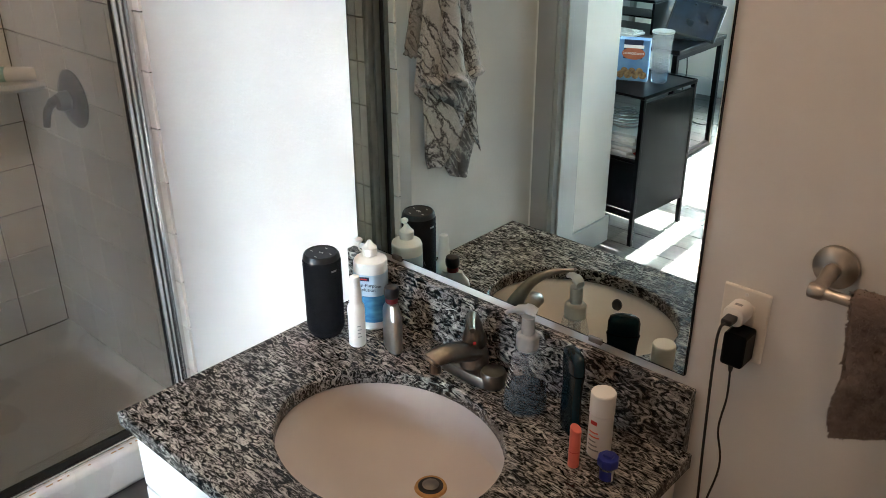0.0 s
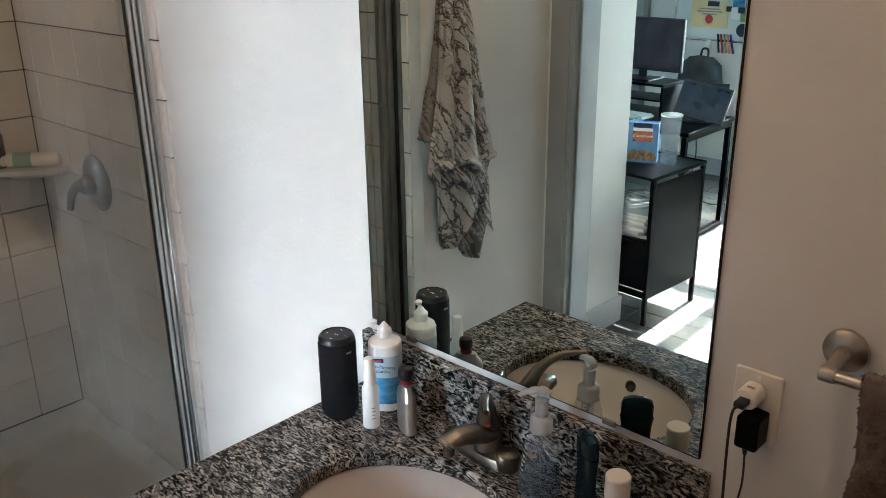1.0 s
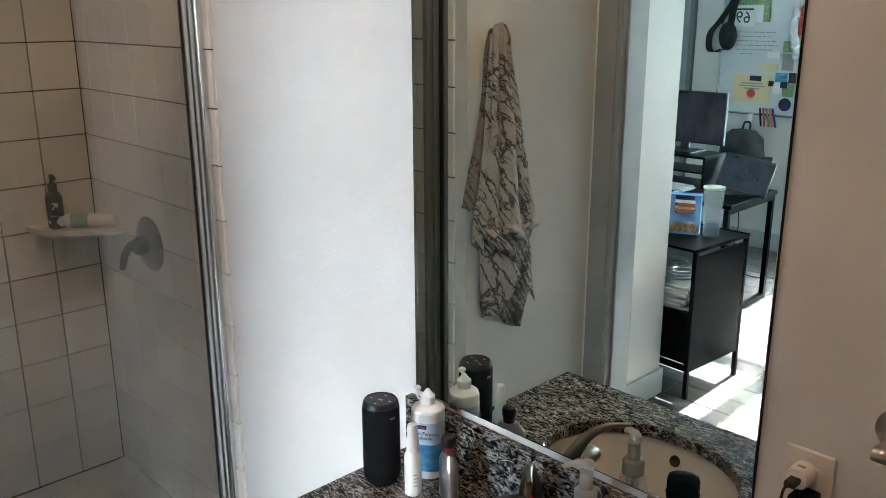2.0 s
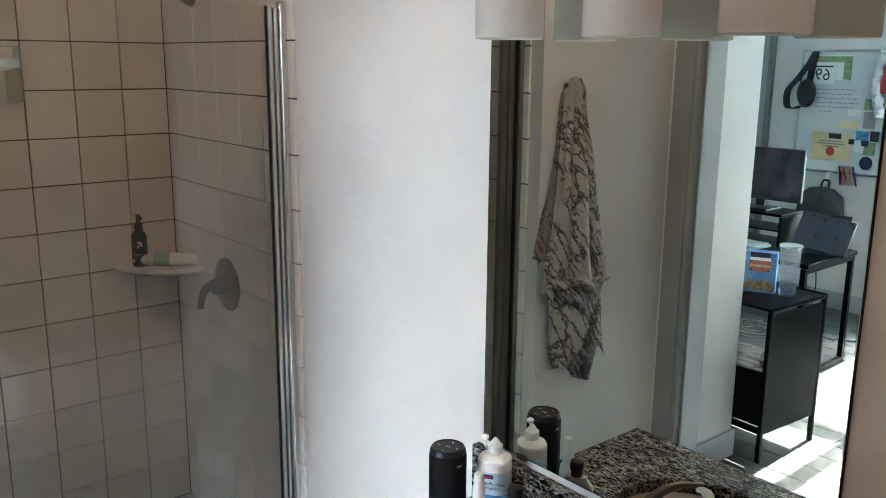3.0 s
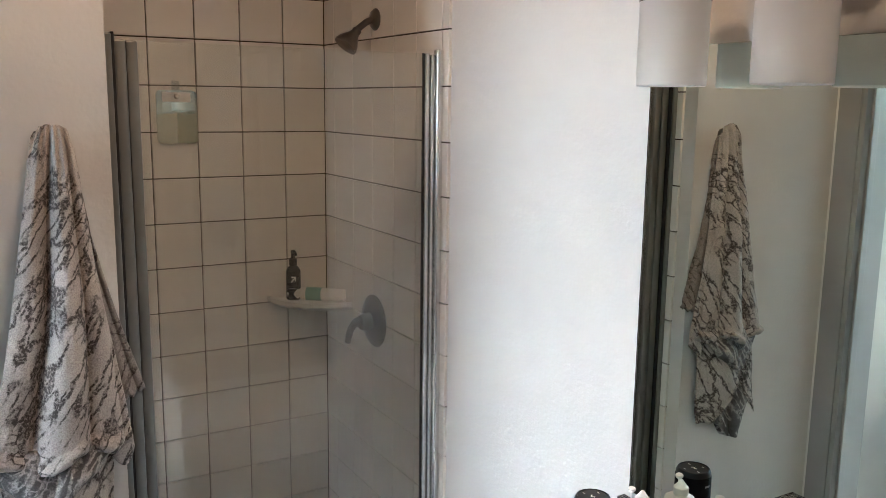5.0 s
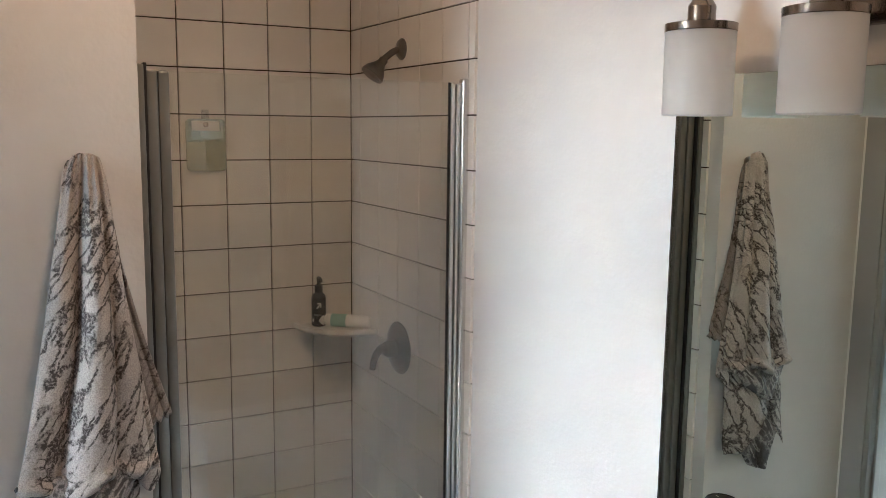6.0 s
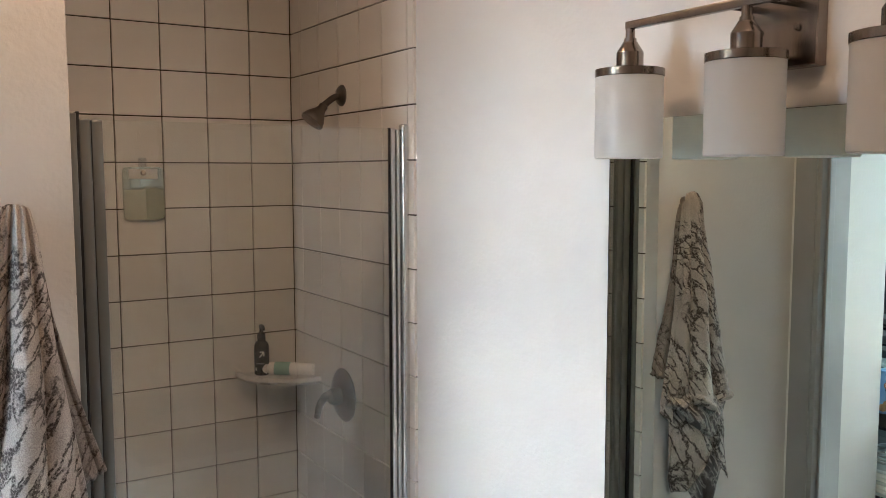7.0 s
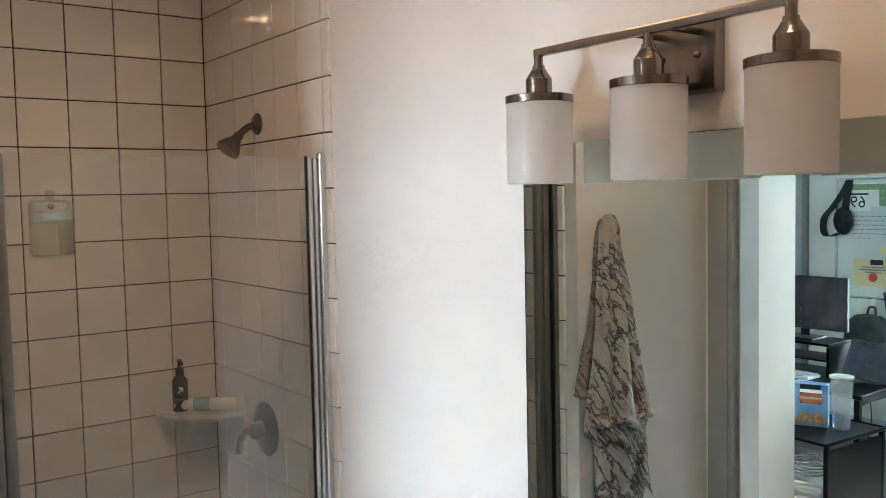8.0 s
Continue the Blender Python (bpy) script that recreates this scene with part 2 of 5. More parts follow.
M_GREYINK = surface("grey_ink", (0.25, 0.25, 0.26), (0.33, 0.33, 0.34), 20, 0.5)
M_DARKINK = surface("dark_ink", (0.02, 0.02, 0.022), (0.04, 0.04, 0.045), 20, 0.5)
M_OPAL, _n, _l, _b = base_material("opal_glass", 0.22)
_b.inputs["Base Color"].default_value = (0.82, 0.80, 0.78, 1)
_t = _n.new("ShaderNodeBsdfTranslucent")
_t.inputs["Color"].default_value = (0.93, 0.92, 0.90, 1)
_x = _n.new("ShaderNodeMixShader")
_x.inputs[0].default_value = 0.70
_l.new(_b.outputs[0], _x.inputs[1])
_l.new(_t.outputs[0], _x.inputs[2])
_l.new(_x.outputs[0], _n["Material Output"].inputs["Surface"])
M_FROST = surface("frosted_plastic", (0.62, 0.61, 0.59), (0.70, 0.69, 0.67), 10, 0.4)
M_FROST.node_tree.nodes["Principled BSDF"].inputs["Transmission Weight"].default_value = 0.65
M_GLASS = filmed_glass()
M_CLEAR = thin_plastic()
M_PANE = clear("window_pane", (1, 1, 1), 0.0, 1.45)
M_LIQUID = clear("blue_soap", (0.42, 0.60, 0.74), 0.0, 1.12)
M_CUP = thin_plastic("clear_cup_plastic", 0.76, 0.80)
M_MIRROR, _n, _l, _b = base_material("silvered_mirror", 0.0, 1.0)
_b.inputs["Base Color"].default_value = (0.70, 0.75, 0.68, 1)
M_TOWEL = marbled("marbled_terry", (0.46, 0.422, 0.395), (0.57, 0.53, 0.50), (0.075, 0.065, 0.061))
# same towel, ground darkened to carry the shade on its side fold
M_TOWELSHADE = marbled("marbled_terry_shaded", (0.26, 0.235, 0.22), (0.34, 0.31, 0.29), (0.08, 0.065, 0.06), 0.35)
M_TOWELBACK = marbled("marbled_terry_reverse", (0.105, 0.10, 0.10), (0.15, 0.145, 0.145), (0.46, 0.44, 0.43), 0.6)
M_BROWNTOWEL = surface("brown_terry", (0.098, 0.072, 0.063), (0.170, 0.130, 0.115), 25, 0.95, 0, 1.0, 210)
M_FLOOR = plank_floor()
M_DARKTILE = surface("dark_floor_vinyl", (0.05, 0.05, 0.055), (0.10, 0.10, 0.105), 6, 0.35, 0, 0.1, 60, 0.5)
M_BLACKMETAL = surface("black_powder_coat", (0.002, 0.0025, 0.003), (0.004, 0.005, 0.006), 8, 0.28, 0, 0.1, 260, 0.32)
M_BLACKMETAL.node_tree.nodes["Principled BSDF"].inputs["Specular IOR Level"].default_value = 0.06
M_PAPER = surface("paper", (0.72, 0.72, 0.71), (0.80, 0.80, 0.79), 8, 0.8)
M_BOARD = surface("whiteboard", (0.58, 0.62, 0.64), (0.64, 0.68, 0.69), 2, 0.15, 0, 0.0, 20, 0.25)
M_TAN = surface("tan_paper", (0.70, 0.55, 0.30), (0.76, 0.62, 0.36), 6, 0.8)
M_GREEN = surface("green_print", (0.10, 0.25, 0.08), (0.35, 0.42, 0.25), 60, 0.6)
M_BOXBLUE = surface("donut_box_blue", (0.04, 0.15, 0.40), (0.22, 0.40, 0.60), 7, 0.45)
M_DONUT = surface("donut_print", (0.14, 0.06, 0.025), (0.48, 0.28, 0.12), 60, 0.5)
M_SCREEN = surface("dark_screen", (0.008, 0.008, 0.014), (0.06, 0.045, 0.06), 9, 0.12, stretch=(1, 1, 0.4))
M_SCREENTAB = surface("tablet_screen", (0.004, 0.006, 0.016), (0.02, 0.028, 0.055), 14, 0.10)
M_BAG = surface("bag_cloth", (0.018, 0.02, 0.022), (0.05, 0.052, 0.055), 14, 0.85, 0, 0.6, 300)
M_KEYS = surface("keyboard_plastic", (0.62, 0.62, 0.61), (0.68, 0.68, 0.67), 12, 0.5)
M_RUST = surface("rust_stain", (0.30, 0.14, 0.03), (0.50, 0.30, 0.10), 60, 0.6)
M_LAMPON, _n, _l, _b = base_material("lit_diffuser", 0.4)
_b.inputs["Base Color"].default_value = (0.8, 0.78, 0.72, 1)
_b.inputs["Emission Color"].default_value = (1.0, 0.645, 0.395, 1)
_b.inputs["Emission Strength"].default_value = 1.55

# ---- mesh helpers ----


def add_box(bm, x0, x1, y0, y1, z0, z1, bevel=0.0, segments=2):
    m = Matrix.Translation(((x0 + x1) / 2, (y0 + y1) / 2, (z0 + z1) / 2)) @ Matrix.Diagonal((x1 - x0, y1 - y0, z1 - z0, 1))
    r = bmesh.ops.create_cube(bm, size=1, matrix=m)
    if bevel:
        edges = list({e for v in r["verts"] for e in v.link_edges})
        bmesh.ops.bevel(bm, geom=edges, offset=bevel, segments=segments, profile=0.5, affect="EDGES")
    return bm


def box(x0, x1, y0, y1, z0, z1, bevel=0.0, segments=2):
    return add_box(bmesh.new(), x0, x1, y0, y1, z0, z1, bevel, segments)


def add_lathe(bm, profile, cx=0, cy=0, cz=0, n=40, sx=1.0, sy=1.0, power=2.0, caps=True):
    """Turns (radius, height) pairs; sx, sy flatten the ring, power squares it."""
    rings = []
    for r, z in profile:
        ring = []
        for k in range(n):
            a = 2 * math.pi * k / n
            c, s = math.cos(a), math.sin(a)
            u = math.copysign(abs(c) ** (2 / power), c)
            v = math.copysign(abs(s) ** (2 / power), s)
            ring.append(bm.verts.new((cx + r * u * sx, cy + r * v * sy, cz + z)))
        rings.append(ring)
    for a, b in zip(rings, rings[1:]):
        for k in range(n):
            bm.faces.new((a[k], a[(k + 1) % n], b[(k + 1) % n], b[k]))
    if caps:
        bm.faces.new(rings[0][::-1])
        bm.faces.new(rings[-1])
    return bm


def lathe(profile, cx=0, cy=0, cz=0, n=40, sx=1.0, sy=1.0, power=2.0, caps=True):
    return add_lathe(bmesh.new(), profile, cx, cy, cz, n, sx, sy, power, caps)


def add_tube(bm, points, radius, n=10, caps=True):
    """A round bar along points; radius is a number or one per point."""
    pts = [Vector(p) for p in points]
    radii = radius if isinstance(radius, (list, tuple)) else [radius] * len(pts)
    side, rings = None, []
    for i, p in enumerate(pts):
        d = (pts[min(i + 1, len(pts) - 1)] - pts[max(i - 1, 0)]).normalized()
        if side is None:
            side = d.orthogonal().normalized()
        side = (side - d * side.dot(d)).normalized()
        up = d.cross(side)
        rings.append([bm.verts.new(p + radii[i] * (math.cos(2 * math.pi * k / n) * side + math.sin(2 * math.pi * k / n) * up)) for k in range(n)])
    for a, b in zip(rings, rings[1:]):
        for k in range(n):
            bm.faces.new((a[k], a[(k + 1) % n], b[(k + 1) % n], b[k]))
    if caps:
        bm.faces.new(rings[0][::-1])
        bm.faces.new(rings[-1])
    return bm


def tube(points, radius, n=10):
    return add_tube(bmesh.new(), points, radius, n)


def smooth_path(points, steps=8):
    """Catmull-Rom through points."""
    p = [Vector(q) for q in points]
    p = [2 * p[0] - p[1]] + p + [2 * p[-1] - p[-2]]
    out = []
    for i in range(1, len(p) - 2):
        for k in range(steps):
            t = k / steps
            out.append(0.5 * ((2 * p[i]) + (p[i + 1] - p[i - 1]) * t + (2 * p[i - 1] - 5 * p[i] + 4 * p[i + 1] - p[i + 2]) * t * t + (3 * p[i] - p[i - 1] - 3 * p[i + 1] + p[i + 2]) * t ** 3))
    return out + [p[-2]]


def mesh_from(name, bm, material, smooth=True):
    bmesh.ops.recalc_face_normals(bm, faces=bm.faces)
    me = bpy.data.meshes.new(name)
    if smooth:
        # keep broad flat faces flat beside their narrow rounded edges
        for f in bm.faces:
            f.smooth = True
        for e in bm.edges:
            if len(e.link_faces) == 2:
                a, b = e.link_faces
                turn = a.normal.angle(b.normal, 0.0)
                ratio = max(a.calc_area(), b.calc_area()) / max(1e-12, min(a.calc_area(), b.calc_area()))
                e.smooth = turn < radians(38) and not (turn > radians(8) and ratio > 8)
    bm.to_mesh(me)
    bm.free()
    me.materials.append(material)
    return me


def part(name, bm, material, parent=None, label="", kind="", smooth=True):
    ob = new(name, mesh_from(name, bm, material, smooth))
    if parent:
        ob.parent = parent
    return tagged(ob, label, kind=kind)


def thing(name, label, category, group="", at=(0, 0, 0), rz=0.0):
    ob = new(name)
    ob.empty_display_size = 0.05
    ob.matrix_basis = pose(*at, 0, 0, rz)
    return tagged(ob, label, category, group)


def structure(name, bm, material, label):
    return tagged(part(name, bm, material), label, kind="structure")


def lettering(name, text, size, material, parent, m, label=""):
    cu = bpy.data.curves.new(name, "FONT")
    cu.body, cu.size, cu.extrude = text, size, 0.0002
    cu.align_x, cu.align_y = "CENTER", "CENTER"
    tmp = bpy.data.objects.new(name, cu)
    me = bpy.data.meshes.new_from_object(tmp)
    bpy.data.objects.remove(tmp)
    me.materials.clear()
    me.materials.append(material)
    ob = new(name, me)
    ob.parent = parent
    ob.matrix_basis = m
    return tagged(ob, label)


def wrap_band(r, z0, z1, a0, a1, n=24, sx=1.0, sy=1.0, lift=0.0006):
    """A label's strip round an upright body, from angle a0 to a1 in degrees."""
    bm = bmesh.new()
    rows = []
    for rr in (r + lift, r + lift / 3):
        rows.append([[bm.verts.new(((rr) * math.cos(radians(a0 + (a1 - a0) * k / n)) * sx, rr * math.sin(radians(a0 + (a1 - a0) * k / n)) * sy, z)) for k in range(n + 1)] for z in (z0, z1)])
    (a, b), (c, d) = rows
    for k in range(n):
        bm.faces.new((a[k], a[k + 1], b[k + 1], b[k]))
        bm.faces.new((c[k], d[k], d[k + 1], c[k + 1]))
        bm.faces.new((a[k], c[k], c[k + 1], a[k + 1]))
        bm.faces.new((b[k], b[k + 1], d[k + 1], d[k]))
    bm.faces.new((a[0], b[0], d[0], c[0]))
    bm.faces.new((a[n], c[n], d[n], b[n]))
    return bm


# ---- the building ----
CEIL = 2.74
DOOR_Y0, DOOR_Y1, DOOR_X0, DOOR_X1, DOOR_H = -1.602, -1.752, 1.062, 1.85, 2.05
TOWEL_X, SHOWER_Y, FAR_Y, EAST_X, WEST_X = 0.945, -0.894, -4.885, 3.65, -1.8
TILE_END = 0.886

bm = bmesh.new()
add_box(bm, TILE_END, EAST_X, 0.0, 0.12, 0.0, CEIL)
wall_north = structure("wall_north", bm, M_WALL, "off-white painted plaster wall with fine roller texture")
# shower alcove: backing walls in grout, tiles laid on them
wall_valve = structure("wall_shower_valve", box(-0.12, TILE_END, 0.0, 0.12, 0.0, CEIL), M_GROUT, "tiled shower wall that carries the valve")
wall_back = structure("wall_shower_back", box(-0.12, 0.0, SHOWER_Y - 0.1, 0.0, 0.0, CEIL), M_GROUT, "tiled back wall of the shower")
wall_side = structure("wall_shower_side", box(0.0, 0.890, SHOWER_Y - 0.05, SHOWER_Y, 0.0, CEIL), M_GROUT, "tiled side wall of the shower")
bm = bmesh.new()
add_box(bm, 0.890, TOWEL_X, SHOWER_Y - 0.05, SHOWER_Y, 0.0, CEIL)
add_box(bm, 0.0, TOWEL_X, DOOR_Y1 - 0.001, SHOWER_Y - 0.05, 0.0, CEIL)
structure("wall_west", bm, M_WALL, "off-white painted wall beside the shower")
# wall with the door opening, seen from both rooms
bm = bmesh.new()
add_box(bm, TOWEL_X, DOOR_X0 - 0.02, DOOR_Y1, DOOR_Y0, 0.0, CEIL)
add_box(bm, DOOR_X1 + 0.02, EAST_X, DOOR_Y1, DOOR_Y0, 0.0, CEIL)
add_box(bm, DOOR_X0 - 0.02, DOOR_X1 + 0.02, DOOR_Y1, DOOR_Y0, DOOR_H + 0.02, CEIL)
structure("wall_south", bm, M_WALL, "off-white painted wall with a door opening")
structure("wall_east", box(EAST_X, EAST_X + 0.1, FAR_Y, 0.12, 0, CEIL), M_WALL, "plain off-white wall")
# hall stub and far room
structure("wall_hall", box(0.40, 0.974, -2.163, DOOR_Y1 - 0.002, 0, CEIL), M_WALL, "short white hall wall beyond the door")
structure("wall_room_north", box(WEST_X, 0.40, -2.163, -2.0, 0, CEIL), M_WALL, "plain white wall of the far room")
structure("wall_room_west", box(WEST_X - 0.1, WEST_X, FAR_Y, -2.0, 0, CEIL), M_WALL, "plain white wall of the far room")
WIN = (0.630, 1.980, 0.55, 2.55)
MULLIONS = ((1.165, 1.255), (1.560, 1.610))
bm = bmesh.new()
add_box(bm, WEST_X - 0.1, WIN[0], FAR_Y - 0.14, FAR_Y, 0, CEIL)
add_box(bm, WIN[1], EAST_X + 0.1, FAR_Y - 0.14, FAR_Y, 0, CEIL)
add_box(bm, WIN[0], WIN[1], FAR_Y - 0.14, FAR_Y, 0, WIN[2])
add_box(bm, WIN[0], WIN[1], FAR_Y - 0.14, FAR_Y, WIN[3], CEIL)
structure("wall_far", bm, M_WALL, "white wall of the far room with a window")
structure("ceiling", box(WEST_X - 0.1, EAST_X + 0.1, FAR_Y - 0.14, 0.12, CEIL, CEIL + 0.1), M_CEIL, "matt white ceiling")
structure("floor", box(WEST_X - 0.1, EAST_X + 0.1, FAR_Y - 0.14, -1.677, -0.1, -0.012), M_GROUT, "subfloor under grey boards")
structure("floor_bathroom", box(-0.12, EAST_X + 0.1, -1.677, 0.12, -0.1, 0.0), M_DARKTILE, "dark grey bathroom floor")
window_1 = tagged(new("window_1"), "white framed window with two mullions and a transom", kind="structure")
wf = bmesh.new()
LIGHTS_X = ((WIN[0] + 0.05, MULLIONS[0][0]), (MULLIONS[0][1], MULLIONS[1][0]), (MULLIONS[1][1], WIN[1] - 0.05))
for a, b_ in ((WIN[0], WIN[0] + 0.05), (WIN[1] - 0.05, WIN[1]), *MULLIONS):
    add_box(wf, a, b_, FAR_Y - 0.10, FAR_Y - 0.05, WIN[2], WIN[3])
for a, b_ in ((WIN[2], WIN[2] + 0.05), (WIN[3] - 0.05, WIN[3]), (1.74, 1.84)):
    for e, f_ in LIGHTS_X:
        add_box(wf, e, f_, FAR_Y - 0.10, FAR_Y - 0.05, a, b_)
part("window_frame", wf, M_CABINET, window_1)
for a, b_ in LIGHTS_X:
    for c, d in ((WIN[2] + 0.05, 1.74), (1.84, WIN[3] - 0.05)):
        pane = part("pane", box(a, b_, FAR_Y - 0.078, FAR_Y - 0.072, c, d), M_PANE, window_1)
        pane.visible_shadow = False

# grey door casing and jamb
door_1 = tagged(new("door_1"), "grey painted door frame with an open doorway", kind="structure")
for name, args in (("jamb", (DOOR_X0 - 0.02, DOOR_X0, DOOR_Y1 - 0.012, DOOR_Y0 + 0.012, 0, DOOR_H)), ("jamb", (DOOR_X1, DOOR_X1 + 0.02, DOOR_Y1 - 0.012, DOOR_Y0 + 0.012, 0, DOOR_H)),
                   ("head", (DOOR_X0 - 0.02, DOOR_X1 + 0.02, DOOR_Y1 - 0.012, DOOR_Y0 + 0.012, DOOR_H, DOOR_H + 0.02)),
                   ("casing_edge", (DOOR_X0 - 0.124, DOOR_X0 - 0.1065, DOOR_Y0, DOOR_Y0 + 0.010, 0, DOOR_H + 0.08)), ("casing", (DOOR_X0 - 0.106, DOOR_X0 - 0.0205, DOOR_Y0, DOOR_Y0 + 0.016, 0, DOOR_H + 0.08)), ("casing", (DOOR_X1 + 0.02, DOOR_X1 + 0.082, DOOR_Y0, DOOR_Y0 + 0.016, 0, DOOR_H + 0.08)),
                   ("casing", (DOOR_X0 - 0.02, DOOR_X1 + 0.02, DOOR_Y0, DOOR_Y0 + 0.016, DOOR_H + 0.02, DOOR_H + 0.08)),
                   ("door_stop", (DOOR_X0, DOOR_X0 + 0.012, -1.655, -1.62, 0, DOOR_H)), ("door_stop", (DOOR_X1 - 0.012, DOOR_X1, -1.655, -1.62, 0, DOOR_H))):
    part(name, box(*args, 0.003), M_CABINET if name == "casing_edge" else M_GREYTRIM, door_1, "white painted edge bead" if name == "casing_edge" else "")
# baseboards
bb = bmesh.new()
add_box(bb, 0.974, 0.989, -2.178, DOOR_Y1 - 0.014, 0, 0.127, 0.004)
add_box(bb, 0.42, 0.974, -2.178, -2.163, 0, 0.127, 0.004)
tagged(part("baseboard_hall", bb, M_BASEBOARD), "light grey baseboard", kind="structure")
tagged(part("baseboard_far", box(-0.437, 3.6, FAR_Y, FAR_Y + 0.015, 0, 0.13, 0.004), M_BASEBOARD), "light grey baseboard", kind="structure")
tagged(part("baseboard_bath", box(2.452, EAST_X, -0.015, 0, 0, 0.1, 0.004), M_BASEBOARD), "light grey baseboard", kind="structure")
door_2 = tagged(new("door_2"), "grey closet door frame on the far wall", kind="structure")
part("casing", box(-0.639, -0.559, FAR_Y, FAR_Y + 0.03, 0, 2.1, 0.003), M_GREYTRIM, door_2)
part("edge_strip", box(-0.555, -0.519, FAR_Y, FAR_Y + 0.045, 0, 2.1, 0.003), M_BROWNALU, door_2)
part("casing", box(-1.529, -1.449, FAR_Y, FAR_Y + 0.03, 0, 2.1, 0.003), M_GREYTRIM, door_2)
part("door_leaf", box(-1.449, -0.639, FAR_Y + 0.002, FAR_Y + 0.015, 0.01, 2.08, 0.003), M_BASEBOARD, door_2)

# ---- shower ----
T = 0.1525


def shower():
    base = thing("shower_tray", "white acrylic shower tray with a raised kerb and rusty stains", "shower tray")
    bm = bmesh.new()
    nx, ny = 36, 40
    grid = []
    for a in range(nx + 1):
        row = []
        for b in range(ny + 1):
            x = 0.002 + 0.745 * a / nx
            y = SHOWER_Y + 0.002 + (-0.004 - SHOWER_Y) * b / ny
            edge = min(x, 0.747 - x, y - SHOWER_Y, -y)
            cove = max(0.0, 1 - edge / 0.075) ** 2.2
            fall = 0.012 * min(1, math.hypot(x - 0.35, y + 0.45) / 0.4)
            row.append(bm.verts.new((x, y, 0.035 + fall + 0.078 * cove)))
        grid.append(row)
    for p, q in zip(grid, grid[1:]):
        for b in range(ny):
            bm.faces.new((p[b], q[b], q[b + 1], p[b + 1]))
    tray = part("basin", bm, M_ACRYLIC, base)
    thick = tray.modifiers.new("thickness", "SOLIDIFY")
    thick.thickness, thick.offset = 0.012, -1
    kb = box(0.735, 0.858, SHOWER_Y + 0.012, -0.012, 0.0, 0.135, 0.018, 4)
    for q in kb.verts:
        if q.co.x > 0.8:
            q.co.x += 0.025
    part("kerb", kb, M_ACRYLIC, base)
    part("drain", lathe([(0.0, 0.0), (0.045, 0.0), (0.045, 0.004), (0.0, 0.005)], 0.35, -0.45, 0.034), M_STEEL, base)
    stains = bmesh.new()
    rnd = random.Random(4)
    for k in range(26):
        y = -0.05 - 0.8 * rnd.random()
        w = 0.004 + 0.02 * rnd.random()
        sx_ = 0.864
        add_box(stains, sx_, sx_ + 0.004, y, y + w, 0.1348, 0.1358)
    part("stain", stains, M_RUST, base, "rusty water stains", kind="stuff")

    door = thing("shower_door", "framed pivoting clear glass shower door with soap film", "shower door")
    hx = 0.046

    def hung(bm):
        """Moves a piece of the leaf into the plane of the opening."""
        for q in bm.verts:
            q.co.x += 0.036
        return bm
    part("wall_jamb", box(0.785 + hx, 0.822 + hx, SHOWER_Y + 0.010, SHOWER_Y + 0.026, 0.137, 1.905, 0.003), M_BROWNALU, door, "dull bronze wall profile")
    part("gasket", box(0.790 + hx, 0.815 + hx, SHOWER_Y + 0.026, SHOWER_Y + 0.033, 0.15, 1.908, 0.001), M_RUBBER, door, "black rubber gasket")
    part("stile", hung(box(0.787, 0.815, SHOWER_Y + 0.033, SHOWER_Y + 0.059, 0.15, 1.893, 0.004)), M_BROWNALU, door)
    part("stile", hung(box(0.783, 0.811, SHOWER_Y + 0.060, SHOWER_Y + 0.086, 0.15, 1.893, 0.006)), M_BROWNALU, door)
    part("glass", hung(box(0.797, 0.803, SHOWER_Y + 0.084, -0.062, 0.165, 1.892)), M_GLASS, door, "clear glass with a faint soap film", smooth=False)
    part("edge_strip", hung(box(0.796, 0.804, -0.062, -0.058, 0.165, 1.893)), M_RUBBER, door)
    part("latch_stile", hung(box(0.792, 0.812, -0.058, -0.045, 0.15, 1.893, 0.003)), M_ALU, door, "bright aluminium edge profile")
    part("latch_stile", box(0.832, 0.852, -0.043, -0.031, 0.15, 1.89, 0.003), M_ALU, door)
    part("wall_jamb", box(0.835, 0.864, -0.030, -0.0095, 0.137, 1.904, 0.007, 4), M_ALU, door, "aluminium wall profile")
    part("bottom_gasket", hung(box(0.794, 0.808, SHOWER_Y + 0.06, -0.045, 0.150, 0.168, 0.001)), M_RUBBER, door)
    part("sill", hung(box(0.78, 0.822, SHOWER_Y + 0.028, -0.031, 0.1355, 0.150, 0.003)), M_ALU, door, "aluminium sill")

    shelf = thing("corner_shelf", "white ceramic corner shelf set in the tiles", "shelf", at=(0.008, -0.008, 1.035))
    bm = bmesh.new()
    prof = [(0.0, 0.0), (0.17, -0.004), (0.218, 0.004), (0.232, 0.016), (0.230, 0.030), (0.214, 0.029), (0.198, 0.022), (0.0, 0.022)]
    rings = []
    for k in range(17):
        a = radians(-90 + 90 * k / 16)
        rings.append([bm.verts.new((r * math.cos(a), r * math.sin(a), z)) for r, z in prof[1:-1]])
    low, top = bm.verts.new((0, 0, 0)), bm.verts.new((0, 0, 0.022))
    for p, q in zip(rings, rings[1:]):
        for i in range(len(p) - 1):
            bm.faces.new((p[i], q[i], q[i + 1], p[i + 1]))
        bm.faces.new((low, q[0], p[0]))
        bm.faces.new((top, p[-1], q[-1]))
    for p in (rings[0], rings[-1]):
        bm.faces.new([low] + p + [top])
    part("tray", bm, M_ACRYLIC, shelf)

